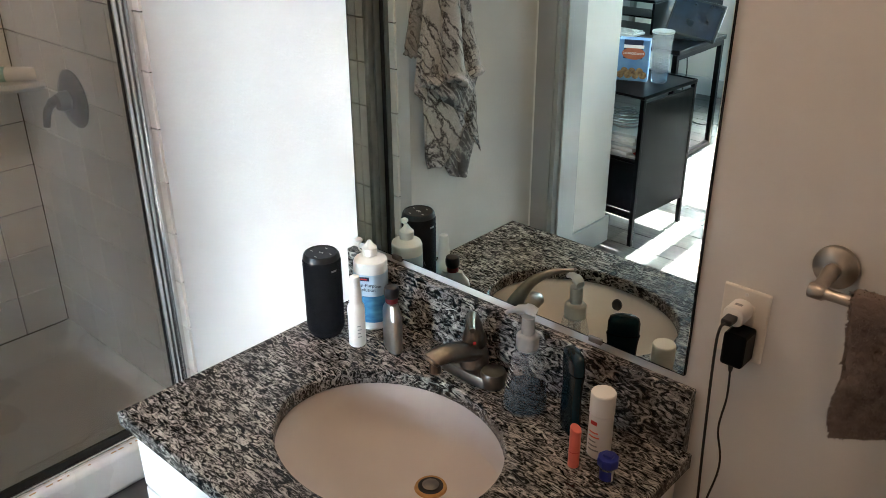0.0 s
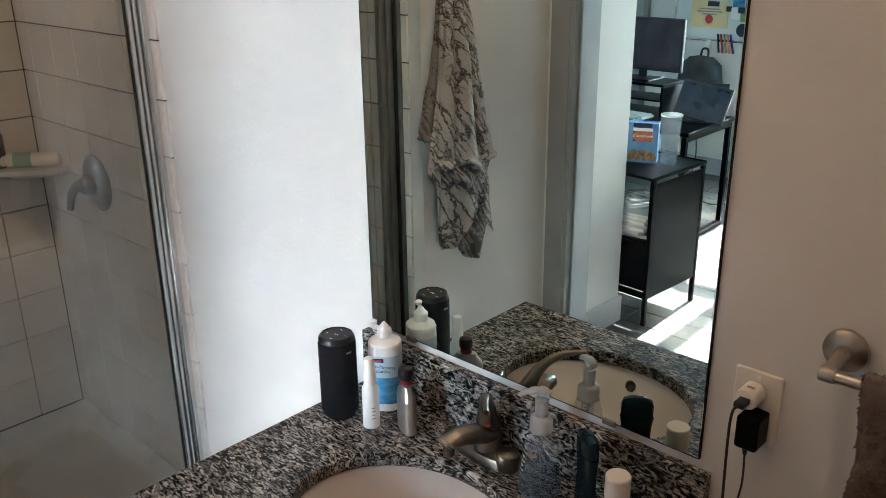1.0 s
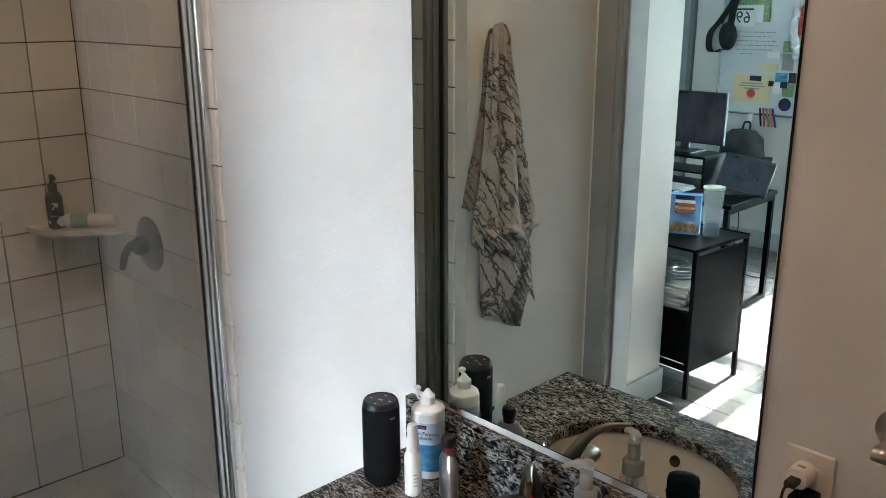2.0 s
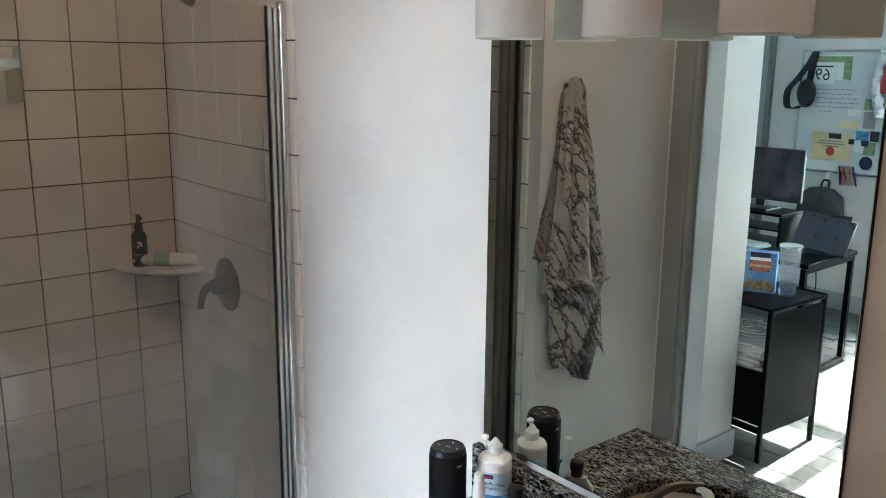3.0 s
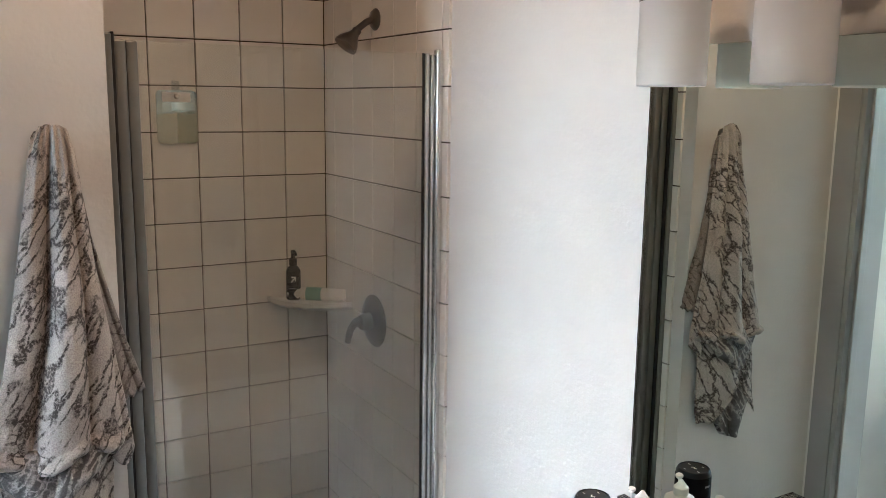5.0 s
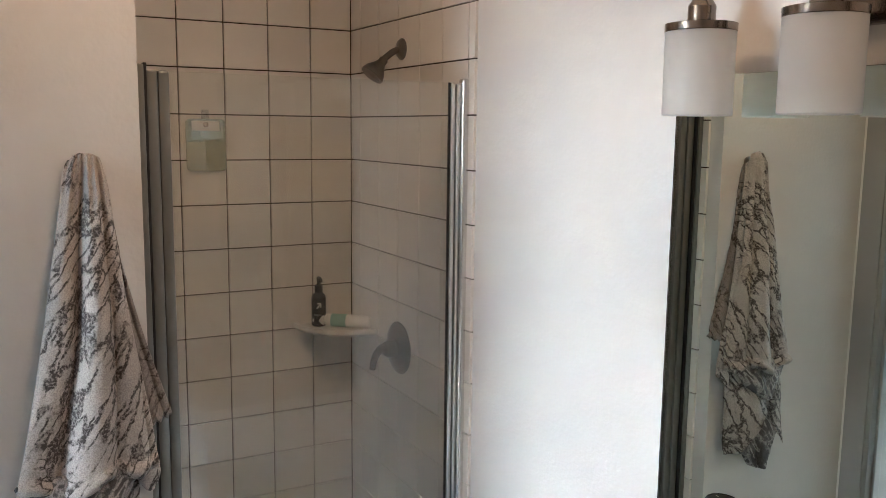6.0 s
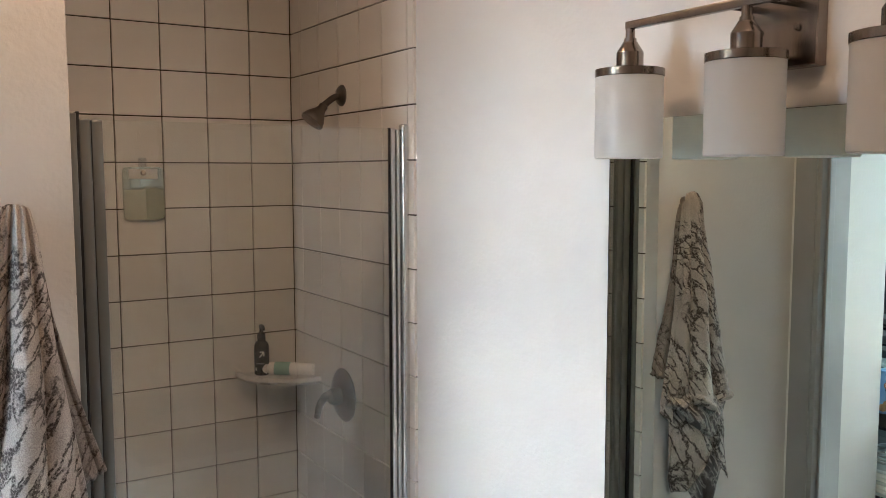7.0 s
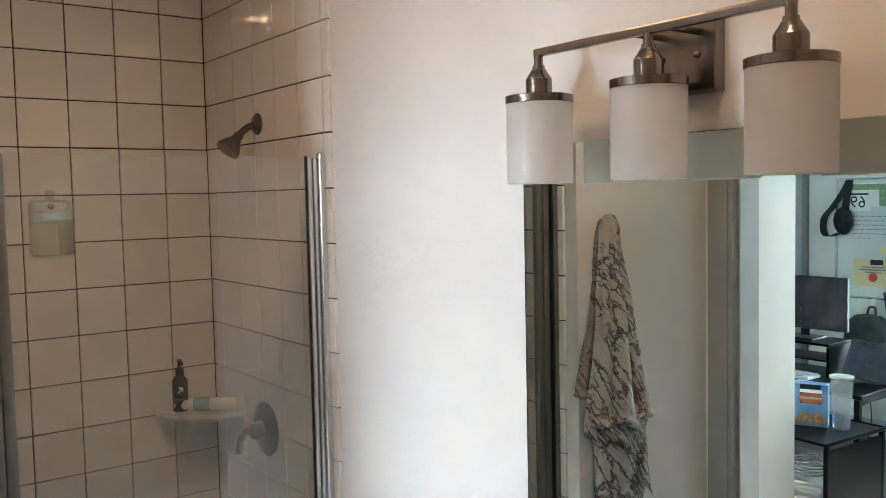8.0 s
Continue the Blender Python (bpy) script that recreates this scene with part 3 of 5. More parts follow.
    bottle = thing("pump_bottle", "black pump bottle with a white arrow label", "pump bottle", at=(0.060, -0.158, 1.057))
    part("body", lathe([(0.022, 0), (0.0262, 0.004), (0.0262, 0.104), (0.020, 0.116), (0.0125, 0.122), (0.0125, 0.127)], n=32), M_BLACK, bottle)
    part("collar", lathe([(0.0135, 0.125), (0.0145, 0.127), (0.0145, 0.146), (0.009, 0.149), (0.0065, 0.154), (0.006, 0.17)], n=24), M_BLACK, bottle)
    part("nozzle", tube(smooth_path([(-0.006, 0, 0.172), (0.006, 0, 0.174), (0.030, -0.004, 0.172), (0.036, -0.005, 0.165)], 5), 0.0068, 10), M_BLACK, bottle)
    band = wrap_band(0.0262, 0.042, 0.046, -60, -5)
    part("label", band, M_GREYINK, bottle)
    bm = bmesh.new()
    add_tube(bm, [(0.0225, -0.0165, 0.066), (0.0268, -0.003, 0.084)], 0.0022, 6)
    add_tube(bm, [(0.0228, -0.016, 0.085), (0.0270, -0.002, 0.085)], 0.0022, 6)
    add_tube(bm, [(0.0270, -0.002, 0.085), (0.0270, -0.002, 0.070)], 0.0022, 6)
    part("arrow", bm, M_WHITE, bottle, "white arrow")

    tub = thing("shower_tube", "white and mint toiletry tube lying on the shelf", "tube", at=(0.112, -0.098, 1.0805), rz=50)
    lie = pose(0, 0, 0, 0, 90, 0)

    def lying(prof, n=28):
        bm = lathe(prof, n=n)
        bmesh.ops.transform(bm, matrix=lie @ Matrix.Scale(1.28, 4), verts=bm.verts)
        return bm
    part("cap", lying([(0.015, -0.075), (0.018, -0.072), (0.018, -0.045), (0.014, -0.043)]), M_WHITE, tub)
    part("body", lying([(0.012, -0.043), (0.017, -0.038), (0.018, -0.015), (0.018, 0.03), (0.016, 0.085), (0.010, 0.09)]), M_WHITE, tub)
    mint = surface("mint_label", (0.22, 0.42, 0.38), (0.30, 0.50, 0.45), 8, 0.4)
    part("label", lying([(0.0186, -0.022), (0.0186, 0.022)]), mint, tub, "mint green label band")

    valve = thing("shower_valve", "dark brushed-metal shower valve with a lever", "shower valve", at=(0.420, -0.009, 1.0415))
    turn = pose(0, 0, 0, 90, 0, 0)

    def facing(prof, n=40):
        bm = lathe(prof, n=n)
        bmesh.ops.transform(bm, matrix=turn, verts=bm.verts)
        return bm
    part("escutcheon", facing([(0.088, 0.0), (0.088, 0.003), (0.080, 0.010), (0.05, 0.016), (0.03, 0.018)]), M_BRONZE, valve)
    part("hub", facing([(0.030, 0.016), (0.029, 0.040), (0.024, 0.052), (0.012, 0.056)]), M_BRONZE, valve)
    part("lever", tube(smooth_path([(0.0, -0.040, 0.005), (-0.03, -0.052, -0.006), (-0.062, -0.060, -0.04), (-0.080, -0.062, -0.085)], 6), [0.018] * 4 + [0.016] * 4 + [0.0135] * 4 + [0.012] * 4 + [0.011] * 3, 14), M_BRONZE, valve)

    head = thing("shower_spray", "dark metal shower head on a short arm", "shower head", at=(0.433, -0.009, 2.015))
    part("flange", facing([(0.034, 0.0), (0.034, 0.003), (0.026, 0.012), (0.012, 0.015)]), M_BRONZE, head)
    part("arm", tube(smooth_path([(0, -0.005, 0), (0, -0.032, -0.010), (0, -0.066, -0.036)], 6), 0.0105, 14), M_BRONZE, head)
    bm = lathe([(0.012, 0.0), (0.017, 0.006), (0.017, 0.02), (0.022, 0.032), (0.040, 0.060), (0.045, 0.078), (0.043, 0.083), (0.0, 0.084)], n=36)
    bmesh.ops.transform(bm, matrix=Matrix.Translation((0, -0.060, -0.032)) @ pose(0, 0, 0, 140, 0, 0) @ Matrix.Scale(0.86, 4), verts=bm.verts)
    part("rose", bm, M_BRONZE, head)

    sm = thing("shaving_mirror", "small rounded shaving mirror hung on a clear adhesive hook", "mirror", at=(0.010, -0.5355, 1.703))
    bm = box(0.0, 0.006, -0.0655, 0.0655, -0.087, 0.087)
    edges = [e for e in bm.edges if abs(e.verts[0].co.x - e.verts[1].co.x) > 0.001]
    bmesh.ops.bevel(bm, geom=edges, offset=0.016, segments=5, profile=0.5, affect="EDGES")
    part("mirror_plate", bm, M_MIRROR, sm)
    part("top_strip", box(0.0062, 0.0072, -0.046, 0.046, 0.048, 0.080, 0.0004, 1), M_WHITE, sm, "white plastic strip")
    sm.matrix_basis = pose(0.014, -0.5355, 1.703, 0, -1.5, -0.3)
    part("hook", box(-0.001, 0.004, -0.013, 0.013, 0.072, 0.118, 0.002), M_CLEAR, sm, "clear adhesive hook")
    bm = lathe([(0.009, 0), (0.009, 0.006), (0.006, 0.010), (0.0, 0.011)], n=20)
    bmesh.ops.transform(bm, matrix=pose(0.0075, 0, 0.068, 0, 90, 0), verts=bm.verts)
    part("knob", bm, M_NICKEL, sm)


shower()

# ---- vanity ----
CX0, CX1, CY, CZ = 1.637, 2.451, -0.5755, 0.816
SINK = (2.040, -0.299, 0.215, 0.1765)


def vanity():
    v = thing("vanity_cabinet", "white lacquered bathroom vanity cabinet under a granite top", "cabinet")
    part("side_panel", box(CX0 + 0.02, CX0 + 0.038, CY + 0.035, -0.003, 0.09, CZ - 0.032, 0.002), M_CABINET, v)
    part("side_panel", box(CX1 - 0.038, CX1 - 0.02, CY + 0.035, -0.003, 0.09, CZ - 0.032, 0.002), M_CABINET, v)
    part("bottom_panel", box(CX0 + 0.038, CX1 - 0.038, CY + 0.035, -0.003, 0.09, 0.108), M_CABINET, v)
    part("top_rail", box(CX0 + 0.038, CX1 - 0.038, CY + 0.035, CY + 0.053, 0.70, CZ - 0.032), M_CABINET, v)
    part("plinth", box(CX0 + 0.02, CX1 - 0.02, CY + 0.09, -0.003, 0.0, 0.09), M_CABINET, v)
    mid = (CX0 + CX1) / 2
    part("drawer_front", box(CX0 + 0.022, CX1 - 0.022, CY + 0.015, CY + 0.034, 0.655, CZ - 0.036, 0.004), M_CABINET, v)
    for a, b in ((CX0 + 0.022, mid - 0.0015), (mid + 0.0015, CX1 - 0.022)):
        part("door", box(a, b, CY + 0.015, CY + 0.034, 0.10, 0.65, 0.004), M_CABINET, v)

    top = thing("granite_worktop", "polished grey and black granite vanity top with a splashback", "worktop")
    sx, sy, a, b = SINK
    bm = bmesh.new()
    n = 64
    cuts = []
    for k in range(n):
        t = 2 * math.pi * k / n
        c, s = math.cos(t), math.sin(t)
        # where the ray from the basin's centre leaves the slab
        ex = ((CX1 if c > 0 else CX0) - sx) / c if abs(c) > 1e-9 else 1e9
        ey = ((-0.001 if s > 0 else CY) - sy) / s if abs(s) > 1e-9 else 1e9
        e = min(ex, ey)
        cuts.append(((sx + a * c, sy + b * s), (sx + e * c, sy + e * s)))
    for cx, cy in ((CX0, CY), (CX1, CY), (CX0, -0.001), (CX1, -0.001)):
        i = min(range(n), key=lambda k: (cuts[k][1][0] - cx) ** 2 + (cuts[k][1][1] - cy) ** 2)
        cuts[i] = (cuts[i][0], (cx, cy))
    levels = []
    for z, grow, inset in ((CZ, 0.003, 0.003), (CZ - 0.003, 0.0, 0.0), (CZ - 0.028, 0.0, 0.0), (CZ - 0.031, 0.002, 0.003)):
        ring = []
        for (ix, iy), (ox, oy) in cuts:
            d = Vector((ix - sx, iy - sy)).normalized()
            ring.append((bm.verts.new((ix + d.x * grow, iy + d.y * grow, z)),
                         bm.verts.new((min(max(ox, CX0 + inset), CX1 - inset), max(oy, CY + inset), z))))
        levels.append(ring)
    for k in range(n):
        j = (k + 1) % n
        bm.faces.new((levels[0][k][0], levels[0][k][1], levels[0][j][1], levels[0][j][0]))
        bm.faces.new((levels[3][k][0], levels[3][j][0], levels[3][j][1], levels[3][k][1]))
        for p, q in zip(levels, levels[1:]):
            bm.faces.new((p[k][0], p[j][0], q[j][0], q[k][0]))
            bm.faces.new((p[k][1], q[k][1], q[j][1], p[j][1]))
    part("slab", bm, M_GRANITE, top)
    part("splashback", box(CX0 + 0.002, CX1 - 0.008, -0.022, -0.001, CZ, CZ + 0.125, 0.002), M_GRANITE, top)

    bowl = thing("wash_basin", "cream white oval undermount ceramic basin with an overflow hole", "basin")
    bm = bmesh.new()
    prof = [(1.03, 0.0), (1.0, -0.008), (0.95, -0.030), (0.86, -0.058), (0.72, -0.084), (0.52, -0.101), (0.3, -0.109), (0.12, -0.112)]
    outer = [(0.12, -0.125), (0.6, -0.116), (0.92, -0.08), (1.08, -0.02), (1.08, 0.0)]
    rings = []
    for r, z in prof + outer:
        ox, oy = 0.034 * z / -0.112, 0.070 * z / -0.112
        rings.append([bm.verts.new((sx + ox + a * r * math.cos(2 * math.pi * k / 56), sy + oy + b * r * math.sin(2 * math.pi * k / 56), CZ - 0.0315 + z)) for k in range(56)])
    for p, q in zip(rings, rings[1:] + rings[:1]):
        for k in range(56):
            bm.faces.new((p[k], p[(k + 1) % 56], q[(k + 1) % 56], q[k]))
    part("bowl", bm, M_CERAMIC, bowl)
    dz = CZ - 0.0315 - 0.112
    dx, dy = sx + 0.034, sy + 0.070
    part("drain_ring", lathe([(0.0225, 0.006), (0.0235, 0.0075), (0.028, 0.0065), (0.030, 0.002), (0.029, 0.0)], dx, dy, dz - 0.002, 36), M_RUST, bowl, "corroded brass drain ring")
    part("drain_hole", lathe([(0.0, 0.004), (0.0238, 0.004), (0.0238, 0.0068), (0.0222, 0.0072)], dx, dy, dz - 0.002, 36), M_RUBBER, bowl)
    part("stopper", lathe([(0.0, 0.0075), (0.013, 0.0085), (0.0155, 0.010), (0.013, 0.012), (0.0, 0.013)], dx, dy, dz - 0.002, 30), M_BRONZE, bowl)
    bm = lathe([(0.0, 0.0), (0.011, 0.0), (0.0135, 0.002), (0.011, 0.003), (0.009, 0.0015), (0.0, 0.001)], n=28)
    bmesh.ops.transform(bm, matrix=pose(sx + 0.004, sy - 0.150, CZ - 0.054, -72, 0, 0), verts=bm.verts)
    part("overflow", bm, M_RUBBER, bowl, "dark overflow hole")

    f = thing("basin_tap", "brushed nickel single-lever basin mixer tap", "tap", at=(2.030, -0.065, CZ))
    part("base_bar", lathe([(0.033, 0.0), (0.033, 0.012), (0.030, 0.020), (0.018, 0.024)], n=48, sx=2.2, sy=0.84, power=2.8), M_TAP, f)
    for x in (-0.052, 0.052):
        part("base_cap", lathe([(0.022, 0.0), (0.0245, 0.005), (0.0245, 0.024), (0.022, 0.030), (0.0, 0.033)], x, 0, 0.001, 30), M_TAP, f)
    bm = tube(smooth_path([(0, 0.006, 0.045), (-0.002, -0.03, 0.066), (-0.007, -0.058, 0.078), (-0.012, -0.084, 0.080), (-0.015, -0.100, 0.072)], 6),
              [0.026] * 5 + [0.025] * 6 + [0.0235] * 6 + [0.022] * 5 + [0.018] * 3, 20)
    for q in bm.verts:
        q.co.z = 0.058 + (q.co.z - 0.058) * 0.66
    part("spout", bm, M_TAP, f)
    part("aerator", lathe([(0.0105, 0.042), (0.0115, 0.044), (0.0115, 0.064)], -0.013, -0.088, 0, 24), M_BRONZE, f)
    part("body", lathe([(0.028, 0.015), (0.0275, 0.045), (0.0235, 0.058), (0.0210, 0.061)], 0, 0.006, 0, 32), M_TAP, f)
    h = lathe([(0.0205, 0.0615), (0.0225, 0.066), (0.0225, 0.080), (0.0195, 0.090), (0.010, 0.096), (0.0, 0.097)], 0, 0.006, 0, 36)
    arm = tube(smooth_path([(0.0, 0.004, 0.078), (0.008, -0.006, 0.112), (0.024, -0.030, 0.148), (0.050, -0.062, 0.166), (0.077, -0.091, 0.167)], 6),
               [0.005 + 0.0172 * (1 - k / 24) ** 1.7 for k in range(25)], 18)
    arm_mesh = bpy.data.meshes.new("arm")
    arm.to_mesh(arm_mesh)
    h.from_mesh(arm_mesh)
    bpy.data.meshes.remove(arm_mesh)
    arm.free()
    part("lever_handle", h, M_TAP, f)
    bm = lathe([(0.0, 0.0), (0.0032, 0.0), (0.0032, 0.0012), (0.0, 0.0015)], n=16)
    bmesh.ops.transform(bm, matrix=pose(0.0172, -0.0140, 0.0815, 70, 0, 50), verts=bm.verts)
    part("indicator", bm, M_RED, f, "red hot-water dot")


vanity()


def wall_mirror():
    m = thing("wall_mirror", "large frameless wall mirror above the vanity held by small clips", "mirror")
    part("mirror_plate", box(1.660, 2.421, -0.007, -0.001, 0.959, 1.871, 0.0012, 1), M_MIRROR, m)
    for a in ((1.6585, 1.6598), (2.4212, 2.4222)):
        part("edge", box(a[0], a[1], -0.0065, -0.001, 0.959, 1.871), M_BLACKMETAL, m, "dark desilvered edge")
    part("edge", box(1.660, 2.421, -0.0065, -0.001, 0.9580, 0.9588), M_BLACKMETAL, m)
    for x in (1.776, 2.255):
        part("clip", box(x - 0.012, x + 0.014, -0.0100, -0.001, 0.952, 0.963, 0.0015), M_BRONZE, m, "small dark metal clip")


wall_mirror()


def vanity_light():
    g = thing("vanity_light", "brushed nickel three-shade wall light with white glass cylinders, unlit", "wall light")
    part("backplate", box(1.987, 2.124, -0.026, -0.001, 1.930, 2.050, 0.003), M_FIXTURE, g)
    for x in (2.020, 2.089):
        part("rod", tube([(x, -0.02, 2.026), (x, -0.102, 2.026)], 0.0055, 14), M_FIXTURE, g)
        bm = lathe([(0.0055, 0), (0.0055, 0.003), (0.003, 0.0055), (0, 0.006)], n=18)
        bmesh.ops.transform(bm, matrix=pose(x, -0.026, 1.990, 90, 0, 0), verts=bm.verts)
        part("screw", bm, M_FIXTURE, g)
    part("bar", box(1.805, 2.304, -0.113, -0.099, 2.019, 2.033, 0.002), M_FIXTURE, g)
    for x in (1.812, 2.058, 2.297):
        lamp = part("shade", lathe([(0.0565, 0.142), (0.0565, 0.002), (0.0575, 0.0), (0.0595, 0.002), (0.0595, 0.142)], x, -0.106, 1.794, 48, caps=False), M_OPAL, g, "white opal glass cylinder shade")
        part("band", lathe([(0.0600, 0.0), (0.0608, 0.001), (0.0608, 0.0135), (0.057, 0.0145), (0.02, 0.0145)], x, -0.106, 1.936, 48), M_FIXTURE, lamp, "brushed nickel band")
        part("socket_cup", lathe([(0.0225, 0.0), (0.0235, 0.001), (0.0235, 0.0285), (0.0225, 0.0310), (0.0140, 0.0440), (0.0135, 0.0460), (0.0110, 0.0465), (0.0110, 0.0530), (0.0082, 0.0535), (0.0082, 0.070)], x, -0.106, 1.9505, 32), M_FIXTURE, lamp)


vanity_light()


def ceiling_light():
    c = thing("ceiling_light", "lit round recessed ceiling light with a white trim ring", "ceiling light", "recessed ceiling lights", at=(2.46, -0.58, CEIL))
    part("trim_ring", lathe([(0.084, -0.004), (0.086, -0.008), (0.105, -0.005), (0.108, -0.001), (0.104, 0.0)], n=48, caps=False), M_CABINET, c)
    part("diffuser", lathe([(0.0, -0.012), (0.05, -0.011), (0.080, -0.006), (0.086, -0.002)], n=48), M_LAMPON, c, "glowing white diffuser")
    copy_thing(c, pose(1.32, -0.82, CEIL))


ceiling_light()

# ---- things on the worktop ----


def counter_things():
    z = CZ + 0.0005
    s = thing("speaker", "black cylindrical cloth-covered wireless speaker on the granite", "speaker", at=(1.705, -0.146, z))
    part("body", lathe([(0.030, 0.0), (0.033, 0.006), (0.0375, 0.014), (0.0385, 0.022), (0.0380, 0.164), (0.0370, 0.170)], n=48), M_FABRIC, s)
    part("top_cap", lathe([(0.0370, 0.170), (0.0360, 0.176), (0.033, 0.181), (0.0315, 0.1815), (0.030, 0.1795), (0.0, 0.1795)], n=48), M_BLACK, s)
    bm = bmesh.new()
    for a, r in ((20, 0.021), (110, 0.021), (200, 0.021), (290, 0.021)):
        x, y = r * math.cos(radians(a)), r * math.sin(radians(a))
        add_box(bm, x - 0.003, x + 0.003, y - 0.0008, y + 0.0008, 0.1796, 0.1801)
    add_tube(bm, [(-0.005, 0.002, 0.1800), (-0.001, -0.004, 0.1800), (0.003, 0.003, 0.1800), (0.006, -0.002, 0.1800)], 0.0008, 6)
    part("button_marks", bm, M_WHITE, s, "pale button symbols")
    part("side_mark", wrap_band(0.0385, 0.150, 0.154, -12, 6), M_GREYINK, s)

    c = thing("solution_bottle", "white contact-lens solution bottle with a blue label", "bottle", at=(1.753, -0.060, z), rz=34)
    sx, sy = 1.0, 0.94
    part("body", lathe([(0.029, 0.0), (0.034, 0.004), (0.034, 0.146), (0.0325, 0.151), (0.022, 0.158), (0.0145, 0.1605)], n=44, sx=sx, sy=sy, power=2.4), M_WHITE, c)
    part("cap", lathe([(0.0150, 0.1605), (0.0152, 0.163), (0.0150, 0.177), (0.0125, 0.179), (0.008, 0.185), (0.003, 0.192), (0.0, 0.1925)], n=28), M_WHITE, c)
    part("flip_lid", lathe([(0.006, 0.0), (0.008, 0.003), (0.008, 0.007), (0.004, 0.010)], -0.022, 0.0, 0.186, 18), M_WHITE, c)
    part("strap", tube(smooth_path([(-0.013, 0, 0.165), (-0.022, 0, 0.172), (-0.022, 0, 0.187)], 5), 0.0018, 8), M_WHITE, c)
    part("label", lathe([(0.0346, 0.020), (0.0346, 0.080)], n=44, sx=sx, sy=sy, power=2.4), M_BLUELABEL, c, "blue watery printed label")
    part("label_top", lathe([(0.0345, 0.0805), (0.0345, 0.128)], n=44, sx=sx, sy=sy, power=2.4), M_PALELABEL, c, "pale blue printed label")
    front = -0.0345 * sy - 0.0006
    bm = box(-0.020, 0.004, front - 0.0006, front + 0.0006, 0.116, 0.124)
    part("logo", bm, M_NAVY, c)
    bm = box(-0.017, 0.0, front - 0.0012, front - 0.0006, 0.1185, 0.1215)
    part("logo_bar", bm, M_RED, c)
    face = Matrix.Translation((0, front - 0.0004, 0)) @ pose(0, 0, 0, 90, 0, 0)
    lettering("label_text", "Multi-Purpose", 0.0102, M_NAVY, c, Matrix.Translation((0.0, front - 0.0004, 0.106)) @ pose(0, 0, 0, 90, 0, 0))
    lettering("label_text", "solution", 0.0102, M_NAVY, c, Matrix.Translation((0.0, front - 0.0004, 0.096)) @ pose(0, 0, 0, 90, 0, 0))

    p = thing("nasal_spray", "small white plastic spray bottle with a capped nozzle", "spray bottle", at=(1.789, -0.136, z))
    part("body", lathe([(0.015, 0.0), (0.0172, 0.003), (0.0172, 0.078), (0.0165, 0.088), (0.0125, 0.094), (0.0122, 0.096)], n=32), M_WHITE, p)
    part("cap", lathe([(0.0125, 0.096), (0.0125, 0.120), (0.0108, 0.128), (0.0105, 0.145), (0.0090, 0.152), (0.0, 0.154)], n=28), M_WHITE, p)
    for k in range(4):
        part("print_bar", wrap_band(0.0172, 0.024 + 0.008 * k, 0.026 + 0.008 * k, -38, -12 - 4 * (k % 2)), M_GREYINK, p)

    b = thing("steel_bottle", "small brushed steel bottle with a black and red cap", "bottle", at=(1.850, -0.096, z), rz=-30)
    part("body", lathe([(0.017, 0.0), (0.0195, 0.003), (0.0195, 0.074), (0.0185, 0.082), (0.0125, 0.096), (0.0115, 0.102)], n=40, sx=1.85, sy=0.86, power=2.3), M_STEEL, b)
    part("ring", lathe([(0.0120, 0.102), (0.0125, 0.103), (0.0125, 0.113), (0.011, 0.114)], n=28), M_DARKRED, b, "dark red collar")
    part("cap", lathe([(0.0130, 0.113), (0.0148, 0.117), (0.0152, 0.128), (0.0135, 0.135), (0.008, 0.138), (0.0, 0.1385)], n=28), M_BLACK, b)

    d = thing("soap_dispenser", "clear foaming soap dispenser with a little blue soap", "soap dispenser", at=(2.166, -0.079, z), rz=10)
    part("bottle", lathe([(0.034, 0.0), (0.039, 0.005), (0.039, 0.020), (0.0335, 0.060), (0.0260, 0.100), (0.0205, 0.122), (0.0205, 0.126)], n=44), M_CLEAR, d)
    part("soap", lathe([(0.0330, 0.003), (0.0375, 0.007), (0.0375, 0.020), (0.0345, 0.042), (0.0, 0.043)], n=44), M_LIQUID, d, "pale blue liquid soap")
    part("dip_tube", tube([(0, 0, 0.008), (0.001, 0, 0.115)], 0.003, 10), M_CLEAR, d)
    part("chamber", lathe([(0.010, 0.085), (0.012, 0.088), (0.012, 0.12)], n=24), M_CLEAR, d)
    part("collar", lathe([(0.0195, 0.122), (0.0200, 0.124), (0.0200, 0.146), (0.017, 0.150), (0.011, 0.152)], n=32), M_FROST, d)
    part("stem", lathe([(0.0115, 0.150), (0.0115, 0.182), (0.0125, 0.184)], n=24), M_FROST, d)
    part("nozzle", tube(smooth_path([(0.012, 0.004, 0.193), (0.0, 0.0, 0.198), (-0.016, -0.006, 0.197), (-0.032, -0.012, 0.190), (-0.036, -0.014, 0.186)], 5),
                        [0.0085] * 3 + [0.0095] * 4 + [0.0070] * 4 + [0.0052] * 4 + [0.004] * 6, 14), M_FROST, d)
    for k in range(6):
        part("print_bar", wrap_band(0.0352 - 0.0017 * k, 0.050 + 0.008 * k, 0.0515 + 0.008 * k, -150, -118 - 6 * (k % 2)), M_WHITE, d)

    t = thing("teal_bottle", "dark teal flat plastic toiletry bottle standing upright", "bottle", at=(2.265, -0.084, z), rz=-28)
    part("body", lathe([(0.017, 0.0), (0.0195, 0.003), (0.0205, 0.03), (0.0185, 0.075), (0.0195, 0.105), (0.0215, 0.122)], n=40, sx=1.38, sy=0.55, power=2.6), M_TEAL, t)
